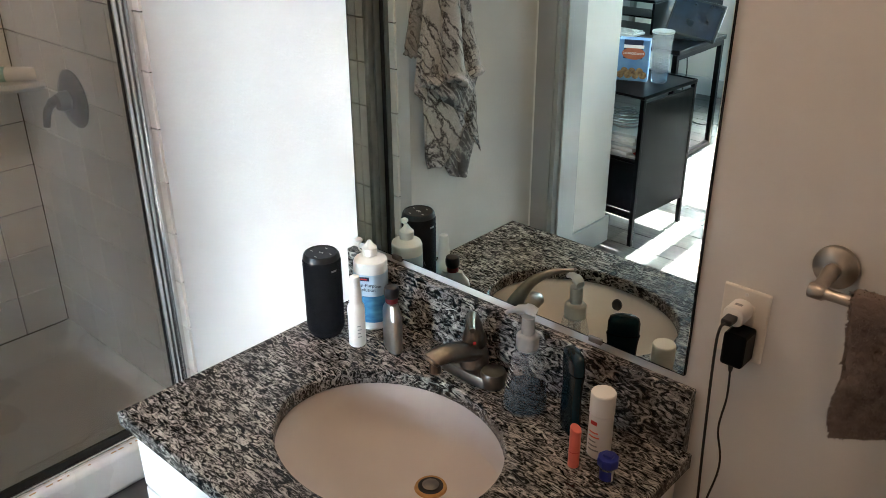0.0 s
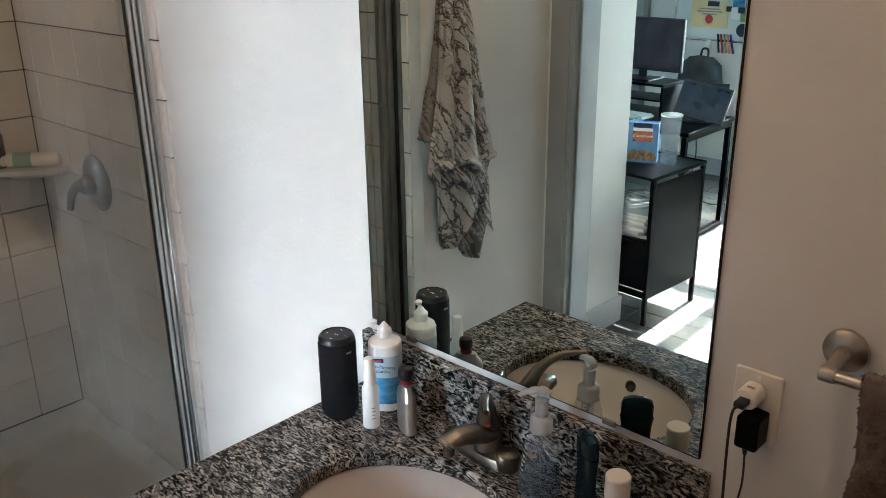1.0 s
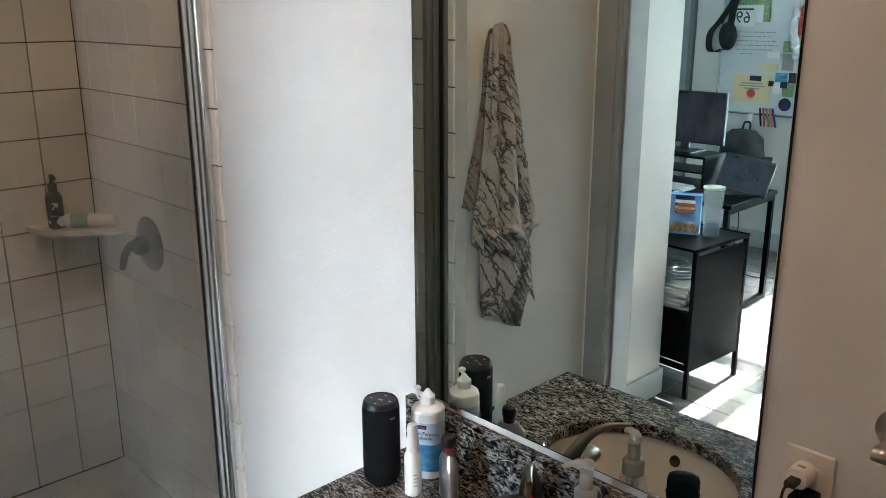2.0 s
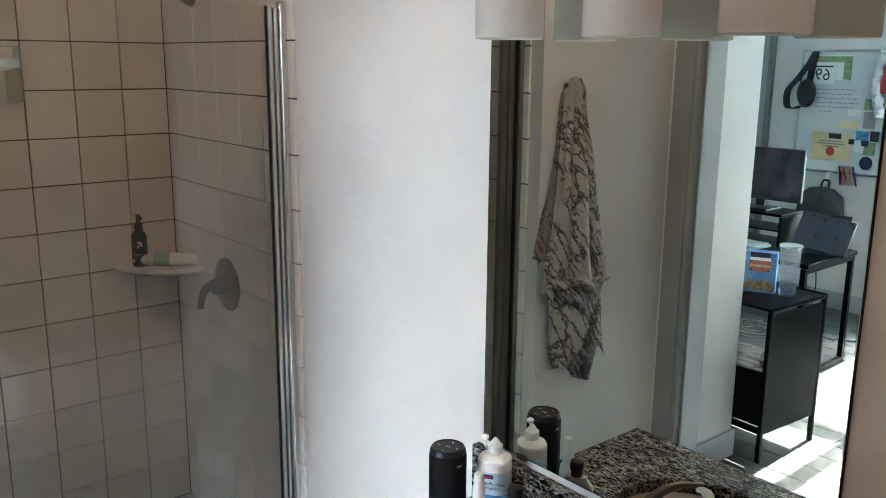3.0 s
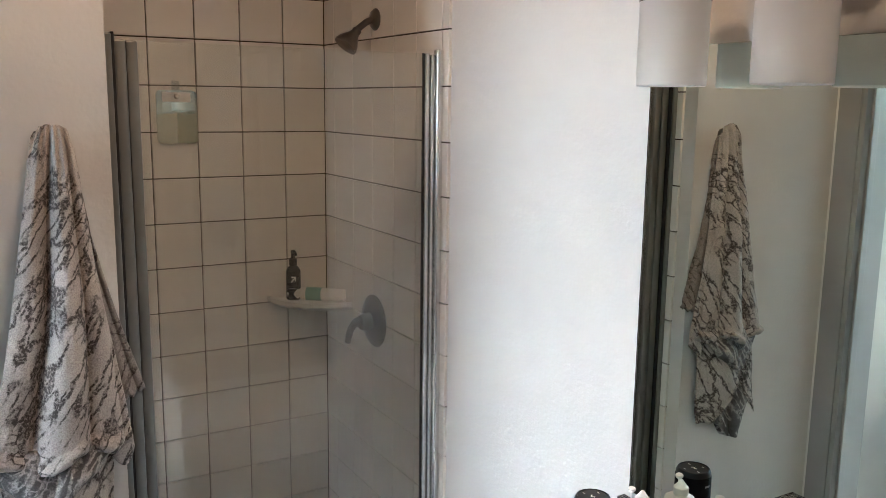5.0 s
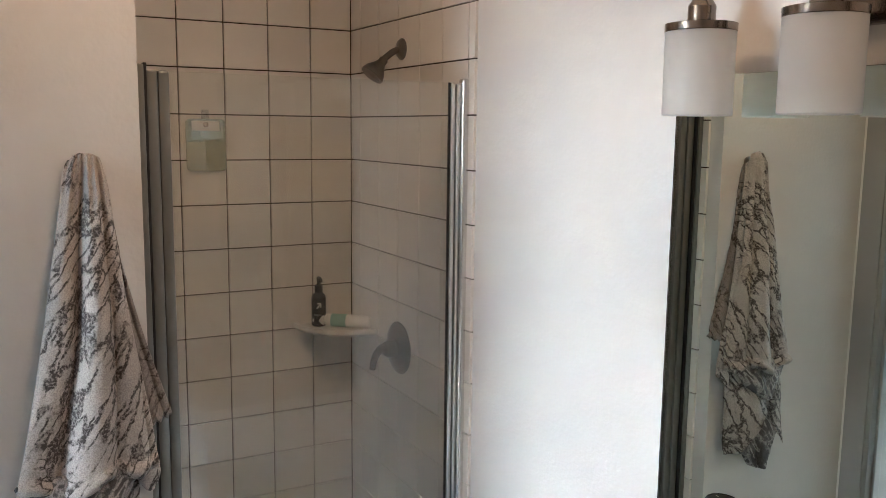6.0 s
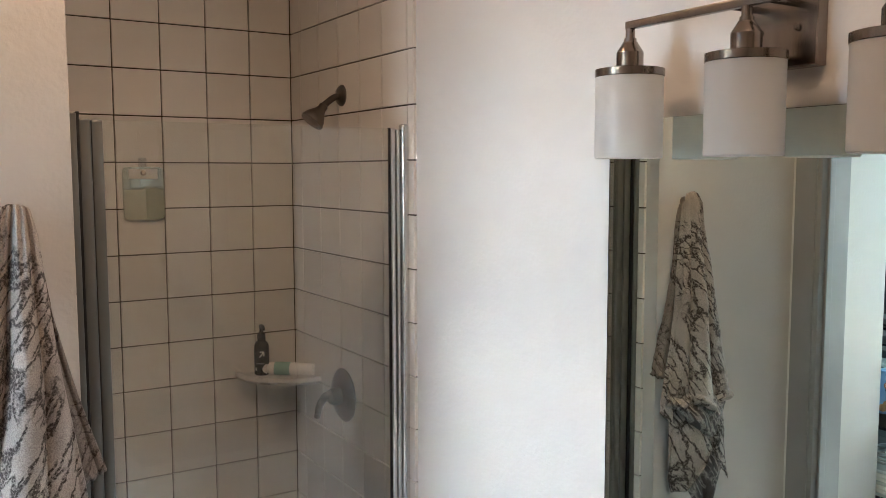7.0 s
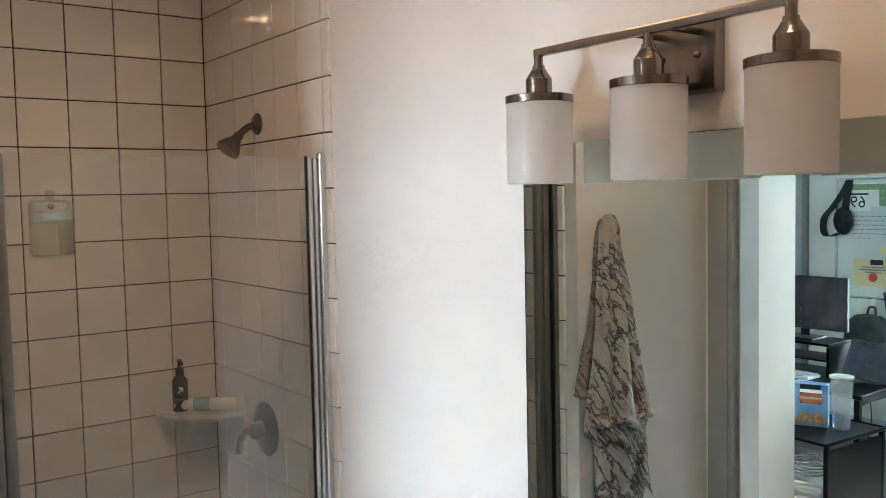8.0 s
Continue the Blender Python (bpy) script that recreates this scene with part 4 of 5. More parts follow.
    part("cap", lathe([(0.0212, 0.123), (0.0222, 0.125), (0.0222, 0.146), (0.020, 0.155), (0.013, 0.160), (0.0, 0.161)], n=40, sx=1.27, sy=0.56, power=2.6), M_TEAL, t)

    r = thing("roll_on", "white roll-on deodorant with faint red print", "deodorant", at=(2.336, -0.103, z))
    part("body", lathe([(0.017, 0.0), (0.0195, 0.004), (0.0200, 0.040), (0.0195, 0.083)], n=40), M_WHITE, r)
    part("cap", lathe([(0.0195, 0.0835), (0.0205, 0.085), (0.0203, 0.120), (0.0190, 0.1225), (0.0, 0.1235)], n=40), M_WHITE, r)
    part("print_bar", wrap_band(0.0199, 0.068, 0.075, -112, -78), M_RED, r)
    for k in range(5):
        part("print_bar", wrap_band(0.0199, 0.018 + 0.0085 * k, 0.0205 + 0.0085 * k, -118, -62 - 8 * (k % 3)), M_CORAL if k > 2 else M_GREYINK, r)

    q = thing("lip_balm", "coral pink lip balm tube with a slanted end", "lip balm", at=(2.322, -0.155, z))
    bm = lathe([(0.0085, 0.0), (0.0092, 0.001), (0.0092, 0.072), (0.0085, 0.074), (0.0, 0.074)], n=26)
    for vert in bm.verts:
        if vert.co.z > 0.06:
            vert.co.z += vert.co.x * -0.45
    part("tube", bm, M_CORAL, q)
    part("seam", lathe([(0.00935, 0.030), (0.00935, 0.031)], n=26), M_RED, q)

    k_ = thing("lens_case", "small clear lens vial with an octagonal blue cap", "lens case", at=(2.383, -0.153, z))
    part("vial", lathe([(0.0115, 0.0), (0.0125, 0.002), (0.0125, 0.034)], n=28), M_CLEAR, k_)
    part("label", wrap_band(0.0125, 0.010, 0.028, -130, -30), M_BLUE, k_, "blue label")
    part("label_strip", wrap_band(0.0125, 0.010, 0.030, -28, -12), M_WHITE, k_)
    cap = lathe([(0.0165, 0.034), (0.0175, 0.036), (0.0175, 0.046), (0.0160, 0.049), (0.0, 0.049)], n=8)
    add_box(cap, -0.008, 0.008, -0.005, 0.005, 0.0485, 0.0535, 0.001)
    part("cap", cap, M_BLUE, k_)


counter_things()


# ---- wall by the vanity ----


def outlet():
    o = thing("wall_outlet", "ivory wall outlet plate with two plugs", "outlet", at=(2.499, -0.001, 1.0855))
    part("plate", box(-0.0355, 0.0355, -0.006, 0, -0.0575, 0.0575, 0.003, 3), M_IVORY, o)
    part("socket_face", box(-0.0165, 0.0165, -0.008, -0.005, -0.033, 0.033, 0.0015), M_IVORY, o)
    for zz in (-0.048, 0.048):
        bm = lathe([(0.003, 0), (0.003, 0.001), (0.0, 0.0018)], n=14)
        bmesh.ops.transform(bm, matrix=pose(0, -0.006, zz, 90, 0, 0), verts=bm.verts)
        part("screw", bm, M_WHITE, o)
    u = thing("usb_charger", "white cube phone charger with a black cable", "charger", at=(2.497, -0.009, 1.111))
    bm = lathe([(0.0145, 0.0), (0.0160, 0.002), (0.0160, 0.030), (0.0145, 0.033), (0.0, 0.0335)], n=30, power=2.4)
    bmesh.ops.transform(bm, matrix=pose(0, 0, 0, 90, 0, 0), verts=bm.verts)
    part("body", bm, M_WHITE, u)
    part("print_bar", box(-0.004, 0.007, -0.024, -0.018, 0.0158, 0.0162), M_GREYINK, u)
    part("plug", box(-0.008, 0.008, -0.056, -0.033, -0.0045, 0.0045, 0.002), M_BLACK, u)
    part("cable", tube(smooth_path([(0.0, -0.056, 0.0), (-0.003, -0.066, -0.006), (-0.005, -0.066, -0.05), (-0.004, -0.058, -0.20), (0.0, -0.045, -0.45), (0.004, -0.04, -0.80), (0.0, -0.05, -1.05), (0.06, -0.05, -1.099)], 8), 0.0021, 8), M_RUBBER, u)
    w = thing("power_adapter", "black plug-in power adapter with a thin cable", "adapter", at=(2.507, -0.009, 1.067))
    bm = box(-0.0170, 0.0170, -0.042, 0.0, -0.032, 0.021, 0.005, 3)
    part("body", bm, M_BLACKMETAL, w)
    part("strain_relief", lathe([(0.0030, 0.0), (0.0045, 0.012)], 0.0, -0.036, -0.041, 14), M_RUBBER, w)
    part("cable", tube(smooth_path([(0.0, -0.036, -0.038), (0.001, -0.034, -0.09), (-0.004, -0.034, -0.15), (0.006, -0.032, -0.22), (-0.012, -0.035, -0.36), (-0.018, -0.035, -0.7), (-0.010, -0.04, -1.0), (0.05, -0.06, -1.055)], 8), 0.0017, 8), M_RUBBER, w)


outlet()


def towel_rail():
    g = thing("towel_rail", "brushed nickel towel rail on round wall mounts", "towel rail", at=(2.609, 0, 1.215))
    for x in (0.0, 0.50):
        bm = lathe([(0.029, 0.0), (0.0305, 0.003), (0.0295, 0.009), (0.022, 0.015), (0.013, 0.018)], n=40)
        bmesh.ops.transform(bm, matrix=pose(x, -0.001, 0, 90, 0, 0), verts=bm.verts)
        part("mount", bm, M_NICKEL, g)
        part("post", tube(smooth_path([(x, -0.012, 0.0), (x, -0.040, -0.004), (x, -0.066, -0.010)], 4), [0.011] * 4 + [0.0095] * 5, 18), M_NICKEL, g)
        bm = lathe([(0.0095, 0.0), (0.0105, 0.002), (0.0105, 0.018), (0.0085, 0.021)], n=24)
        bmesh.ops.transform(bm, matrix=pose(x - 0.010, -0.068, -0.011, 0, 90, 0), verts=bm.verts)
        part("knuckle", bm, M_NICKEL, g)
    part("bar", tube([(0.008, -0.068, -0.011), (0.492, -0.068, -0.011)], 0.0075, 20), M_NICKEL, g)


towel_rail()


def hung_hand_towel():
    """Brown hand towel folded over the rail, with a flared corner, a wavy hem and a loose pile."""
    def place(u, s):
        drop = abs(s)
        flare = min(1.0, max(0.0, (drop - 0.45) / 0.40))
        flare = flare * flare * (3 - 2 * flare) - 0.9 * max(0.0, drop - 0.86)
        x = 2.655 + 0.36 * u + 0.032 * drop - 0.015 * flare * (1 - u) + (0.016 * drop if s < 0 else 0.0)
        length = 0.180 - 0.15 * u * (1 - 0.4 * u) + (0.006 if s > 0 else -0.02) * math.sin(u * 14)
        z = 1.199 + 0.021 * math.cos(min(1, drop * 5) * math.pi / 2) - max(0, drop - 0.05) * length
        side = -1 if s > 0 else 1
        y = -0.068 + side * 0.017 * min(1, drop * 6) ** 0.6
        y += (0.010 * math.sin(u * 16 + 2 * drop) * drop + 0.010 * drop) * (-1 if s > 0 else -0.2)
        y += 0.004 * noise.noise((x * 22, z * 22, s)) + 0.0030 * noise.noise((x * 130, z * 130, s))
        return Vector((x + 0.002 * noise.noise((x * 90, z * 160, s + 4)), y, z))

    bm = bmesh.new()
    nu, nv = 120, 150
    grid = [[bm.verts.new(place(i / (nu - 1), j / (nv - 1) * 2 - 1)) for i in range(nu)] for j in range(nv)]
    for a, b in zip(grid, grid[1:]):
        for i in range(nu - 1):
            bm.faces.new((a[i], a[i + 1], b[i + 1], b[i]))
    ob = part("hand_towel", bm, M_BROWNTOWEL)
    so = ob.modifiers.new("thickness", "SOLIDIFY")
    so.thickness, so.offset = 0.006, 0.0
    tagged(ob, "dark brown terry hand towel folded over the nickel rail", "towel")

    # short curled loops all over the cloth
    rnd = random.Random(31)
    verts, faces = [], []
    for k in range(30000):
        u, s = rnd.random(), rnd.uniform(-1, 1)
        if k % 9 == 0:
            u = 0.012 * rnd.random()
        p = place(u, s)
        out = Vector((0, -1 if s > 0 else 1, 0)) if abs(s) > 0.12 else Vector((0, -s * 6, 1)).normalized()
        if u < 0.012:
            out = Vector((-0.8, out.y * 0.5, -0.1))
        p = p + out * 0.0028
        tip = out * rnd.uniform(0.0010, 0.0028) + Vector((rnd.gauss(0, 0.0012), 0, rnd.gauss(-0.0020, 0.0014)))
        wide = Vector((rnd.uniform(-1, 1), rnd.uniform(-0.4, 0.4), rnd.uniform(-0.6, 0.6))).normalized() * 0.0011
        n0 = len(verts)
        verts += [p - wide, p + wide, p + tip * 0.7 + wide * 0.9, p + tip - wide * 0.3]
        faces.append((n0, n0 + 1, n0 + 2, n0 + 3))
    me = bpy.data.meshes.new("terry_nap")
    me.from_pydata(verts, [], faces)
    me.materials.append(M_BROWNTOWEL)
    pile = new("terry_nap", me)
    pile.parent = ob
    tagged(pile, "short curled brown terry nap", kind="stuff")


hung_hand_towel()


def toilet():
    t = thing("toilet", "white ceramic toilet with a tank against the wall", "toilet", at=(2.908, 0, 0))
    part("tank", box(-0.22, 0.22, -0.20, -0.02, 0.38, 0.762, 0.025, 3), M_CERAMIC, t)
    part("tank_lid", box(-0.235, 0.235, -0.212, -0.012, 0.762, 0.797, 0.012, 3), M_CERAMIC, t)
    part("pedestal", lathe([(0.12, 0.0), (0.125, 0.02), (0.10, 0.12), (0.14, 0.30), (0.185, 0.38)], 0, -0.42, 0, 36, 0.95, 1.35), M_CERAMIC, t)
    part("seat_lid", lathe([(0.19, 0.0), (0.195, 0.01), (0.19, 0.03), (0.0, 0.038)], 0, -0.43, 0.381, 40, 0.97, 1.28), M_WHITE, t)
    c = thing("white_canister", "small white canister standing on the toilet tank", "canister", at=(2.711, -0.10, 0.7975))
    part("body", lathe([(0.026, 0.0), (0.028, 0.003), (0.028, 0.10), (0.025, 0.105)], n=32), M_WHITE, c)
    part("cap", lathe([(0.026, 0.105), (0.026, 0.122), (0.018, 0.130), (0.0, 0.132)], n=32), M_WHITE, c)


toilet()


# ---- marbled towel on the wall ----


def marbled_towel():
    t = thing("bath_towel", "off-white terry towel with grey marbling hung on a wall hook", "towel", at=(TOWEL_X, -1.010, 1.695))
    hook = thing("wall_hook", "small brushed metal wall hook", "hook", at=(TOWEL_X, -1.010, 1.672))
    bm = lathe([(0.018, 0.0), (0.018, 0.003), (0.010, 0.006)], n=24)
    bmesh.ops.transform(bm, matrix=pose(0.0005, 0, 0, 0, 90, 0), verts=bm.verts)
    part("rose", bm, M_NICKEL, hook)
    part("peg", tube(smooth_path([(0.004, 0, 0), (0.022, 0, -0.004), (0.030, 0, 0.012)], 4), 0.0045, 10), M_NICKEL, hook)

    def edge(stops, v):
        """A value between stops of (v, value)."""
        for (v0, a0), (v1, a1) in zip(stops, stops[1:]):
            if v <= v1:
                return a0 + (a1 - a0) * (v - v0) / (v1 - v0)
        return stops[-1][1]

    def cloth(name, south, north, top_z, bottom, near, far, lobes, phase, material, label="", hem=0.0, nu=100, nv=90, seam=0.0):
        """A hanging sheet between two edges. lobes: folds as (middle at the top, middle at the bottom, half width, height) across the sheet."""
        bm = bmesh.new()
        rows = []
        for j in range(nv):
            v = j / (nv - 1)
            row = []
            for i in range(nu):
                u = i / (nu - 1)
                z = top_z + (bottom(u) - top_z) * v
                y0, y1 = edge(south, v), edge(north, v)
                y = y0 + (y1 - y0) * u + 0.004 * math.sin(7 * v + phase) * v
                sway = u + 0.018 * math.sin(5.3 * v + phase) + 0.008 * math.sin(13 * v + 2 * phase)
                w = 0.0
                for c0, c1, half, high in lobes:
                    q = abs(sway - (c0 + (c1 - c0) * v)) / half
                    if q < 1:
                        w = max(w, high * (1 - q ** 2.4))
                x = near + (far - near) * min(1, 0.35 + v * 1.3) * w
                x += 0.005 * noise.noise((y * 14 + phase, z * 7, 0.3)) + 0.0022 * noise.noise((y * 70, z * 70, phase))
                x += 0.007 * math.sin(u * 34 + phase) * max(0.0, 1 - v / 0.5) ** 2 + 0.004 * math.sin(u * 21 + 3 * v) * v * (1 - v)
                if v < 0.07:
                    z -= 0.018 * (abs(u - 0.5) * 2) ** 3 * (1 - v / 0.07)
                    x -= 0.6 * (x - near) * (1 - v / 0.07) ** 2
                if hem and v > 0.95:
                    x += hem * math.sin((v - 0.95) / 0.05 * math.pi) * (0.8 + 0.5 * noise.noise((u * 6, phase, 1.0)))
                    z += 0.008 * noise.noise((u * 9, phase, 4.0))
                if seam:
                    z -= seam * math.sin(u * math.pi) * v
                row.append(bm.verts.new((x, y, z)))
            rows.append(row)
        for p, q in zip(rows, rows[1:]):
            for i in range(nu - 1):
                bm.faces.new((p[i], p[i + 1], q[i + 1], q[i]))
        ob = part(name, bm, material, t, label)
        so = ob.modifiers.new("thickness", "SOLIDIFY")
        so.thickness, so.offset = 0.007, -1
        return ob

    cloth("outer_layer", [(0, -0.034), (0.06, -0.046), (0.5, -0.096), (1, -0.172)], [(0, 0.030), (0.06, 0.036), (0.5, 0.072), (1, 0.122)], 0.012,
          lambda u: -0.712 + 0.050 * max(0.0, u - 0.45) + 0.012 * math.sin(11 * u + 1), 0.030, 0.112,
          ((0.22, 0.10, 0.24, 0.62), (0.66, 0.50, 0.26, 1.0), (0.90, 0.80, 0.20, 0.66), (0.96, 0.97, 0.09, 0.36)), 2.2, M_TOWEL, hem=0.020, nu=150, nv=150)
    # the flap's shade is in its darker cloth colour
    cloth("side_flap", [(0, 0.004), (1, 0.082)], [(0, 0.028), (0.35, 0.064), (1, 0.158)], -0.03, lambda u: -0.615 + 0.030 * u, 0.010, 0.030, ((0.3, 0.35, 0.5, 1.0), (0.9, 0.9, 0.2, 0.6)), 0.5, M_TOWELSHADE,
          "marbled side fold with its shade put into a darker cloth colour", hem=0.008, nu=40, nv=80)
    cloth("middle_strip", [(0, 0.0), (1, 0.070)], [(0, 0.034), (0.5, 0.078), (1, 0.126)], -0.02, lambda u: -0.715 - 0.030 * math.sin(u * math.pi), 0.026, 0.060, ((0.5, 0.5, 0.6, 1.0),), 1.4, M_TOWEL, nu=40, nv=90)
    cloth("inner_layer", [(0, -0.150), (1, -0.190)], [(0, 0.085), (0.6, 0.080), (1, 0.066)], -0.64, lambda u: -0.992 + 0.135 * max(0.0, 1 - abs(u - 0.42) / 0.42) - 0.022 * max(0.0, u - 0.8), 0.036, 0.086,
          ((0.16, 0.12, 0.20, 0.6), (0.62, 0.60, 0.34, 1.0)), 1.0, M_TOWEL, nu=70, nv=70, hem=0.006)
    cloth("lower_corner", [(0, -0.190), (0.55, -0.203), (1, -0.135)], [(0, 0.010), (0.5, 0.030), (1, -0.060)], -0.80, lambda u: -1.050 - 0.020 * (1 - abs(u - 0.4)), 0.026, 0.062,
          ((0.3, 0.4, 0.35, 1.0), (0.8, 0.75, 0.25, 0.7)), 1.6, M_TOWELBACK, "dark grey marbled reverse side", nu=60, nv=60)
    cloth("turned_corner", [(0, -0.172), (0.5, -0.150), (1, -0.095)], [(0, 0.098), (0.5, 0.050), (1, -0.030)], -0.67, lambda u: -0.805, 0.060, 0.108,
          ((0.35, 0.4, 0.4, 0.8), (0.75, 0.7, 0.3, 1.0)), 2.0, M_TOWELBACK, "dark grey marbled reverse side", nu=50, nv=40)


marbled_towel()


# ---- far room ----


def far_room():
    c = thing("metal_cabinet", "black metal cabinet with an open shelf and splayed feet", "cabinet", at=(1.148, -2.355, 0), rz=4.6)
    w, dd, h = 0.55, 0.43, 0.70
    part("side_panel", box(-0.012, 0.0, -dd / 2 + 0.02, dd / 2 - 0.02, 0.13, h - 0.03, 0.002), M_BLACKMETAL, c)
    part("side_panel", box(-w, -w + 0.012, -dd / 2 + 0.02, dd / 2 - 0.02, 0.13, h - 0.03, 0.002), M_BLACKMETAL, c)
    for x in (-0.012, -w + 0.004):
        for y in (-dd / 2, dd / 2 - 0.02):
            part("leg", box(x - 0.006, x + 0.014, y, y + 0.02, 0.0, h - 0.012, 0.002), M_BLACKMETAL, c)
    part("top", box(-w - 0.002, 0.004, -dd / 2 - 0.002, dd / 2 + 0.002, h - 0.012, h, 0.003), M_BLACKMETAL, c)
    rim = bmesh.new()
    add_box(rim, -0.002, 0.004, -dd / 2, dd / 2, h, h + 0.006)
    add_box(rim, -w, -0.003, -dd / 2 - 0.002, -dd / 2 + 0.004, h, h + 0.006)
    part("rim", rim, M_BLACKMETAL, c)
    part("shelf", box(-w + 0.012, -0.012, -dd / 2 + 0.02, dd / 2 - 0.02, 0.39, 0.40), M_BLACKMETAL, c)
    part("bottom_rail", box(-w + 0.012, -0.012, dd / 2 - 0.018, dd / 2 - 0.006, 0.13, 0.16), M_BLACKMETAL, c)
    part("back_panel", box(-w + 0.012, -0.012, -dd / 2 + 0.008, -dd / 2 + 0.016, 0.13, 0.388), M_BLACKMETAL, c)
    part("door", box(-w + 0.013, -0.013, dd / 2 - 0.03, dd / 2 - 0.019, 0.16, 0.385, 0.002), M_BLACKMETAL, c)
    # stack in the open shelf
    rnd = random.Random(9)
    for k in range(7):
        z0 = 0.401 + k * 0.016
        ob = part("paper_stack", box(-0.11, 0.11, -0.13, 0.13, 0, 0.015, 0.002), M_PAPER if k % 3 else M_BOARD)
        ob.matrix_basis = pose(0.965 + 0.02 * rnd.random(), -2.31, z0, 0, 0, rnd.uniform(-12, 12))
        tagged(ob, "loose stack of white papers in the cabinet shelf", "papers", "papers in the cabinet")
    coil = thing("cable_coil", "coiled grey cable on the papers", "cable", at=(0.965, -2.30, 0.515))
    pts = [(0.07 * math.cos(a * 0.4), 0.07 * math.sin(a * 0.4), 0.006 + 0.0009 * a) for a in range(60)]
    part("cord", tube(pts, 0.005, 8), M_GREYINK, coil)
    roll = thing("tape_roll", "small red roll of tape in the cabinet shelf", "tape", at=(1.085, -2.24, 0.401))
    part("ring", lathe([(0.018, 0.0), (0.032, 0.0), (0.034, 0.002), (0.034, 0.018), (0.032, 0.020), (0.018, 0.020), (0.018, 0.0)], n=32, caps=False), M_RED, roll)
    sb = thing("pill_bottle", "small white bottle in the cabinet shelf", "bottle", at=(1.075, -2.40, 0.401))
    part("body", lathe([(0.022, 0), (0.023, 0.003), (0.023, 0.11), (0.016, 0.125)], n=24), M_CLEAR, sb)
    part("cap", lathe([(0.018, 0.12), (0.018, 0.15), (0.0, 0.151)], n=24), M_WHITE, sb)

    cup = thing("plastic_cup", "tall frosted clear cup with a lid and a little drink", "cup", at=(1.050, -2.415, 0.7005))
    part("cup_body", lathe([(0.034, 0.0), (0.036, 0.003), (0.047, 0.215), (0.049, 0.222), (0.046, 0.223), (0.033, 0.012)], n=40), M_CUP, cup)
    part("drink", lathe([(0.034, 0.006), (0.0365, 0.055), (0.0, 0.056)], n=32), M_LIQUID, cup)
    part("lid", lathe([(0.050, 0.222), (0.050, 0.230), (0.030, 0.234), (0.0, 0.235)], n=40), M_FROST, cup, "frosted flat lid")
    bx = thing("donut_box", "blue and white snack box with a printed front", "box", at=(0.935, -2.385, 0.7005), rz=176)
    part("carton", box(-0.070, 0.070, -0.03, 0.03, 0, 0.185, 0.002), M_BOXBLUE, bx)
    part("panel", box(-0.040, 0.045, -0.0315, -0.030, 0.100, 0.1845), M_NAVY, bx, "dark blue panel")
    return bx


def donut_front(bx):
    # the printed front turns to the bathroom
    y = -0.032
    bm = lathe([(0.0, 0.0), (0.052, 0.0), (0.052, 0.0008), (0.0, 0.0009)], n=36, sy=0.52)
    bmesh.ops.transform(bm, matrix=pose(0.0, y, 0.124, 90, 0, 0), verts=bm.verts)
    part("badge", bm, surface("badge_print", (0.36, 0.08, 0.03), (0.46, 0.13, 0.05), 30, 0.5), bx, "orange brown oval badge")
    part("brand_bar", box(-0.045, 0.045, y - 0.0012, y, 0.148, 0.162), M_WHITE, bx)
    lettering("label_text", "MINI DONUTS", 0.0145, M_WHITE, bx, Matrix.Translation((0, y - 0.0012, 0.124)) @ pose(0, 0, 0, 90, 0, 0))
    for k in range(7):
        bm = lathe([(0.006, 0.0), (0.017, 0.0), (0.017, 0.0008), (0.006, 0.0009)], n=20)
        bmesh.ops.transform(bm, matrix=pose(-0.050 + 0.017 * k, y + 0.001 - 0.0003 * k, 0.028 + 0.016 * (k % 2), 90, 0, 0), verts=bm.verts)
        part("donut_print", bm, M_DONUT, bx)


BEFORE_FAR_ROOM = {ob.name for ob in scene.objects}
box_thing = far_room()
donut_front(box_thing)
box_thing.matrix_basis = pose(0.930, -2.385, 0.7005, 0, 0, 158)


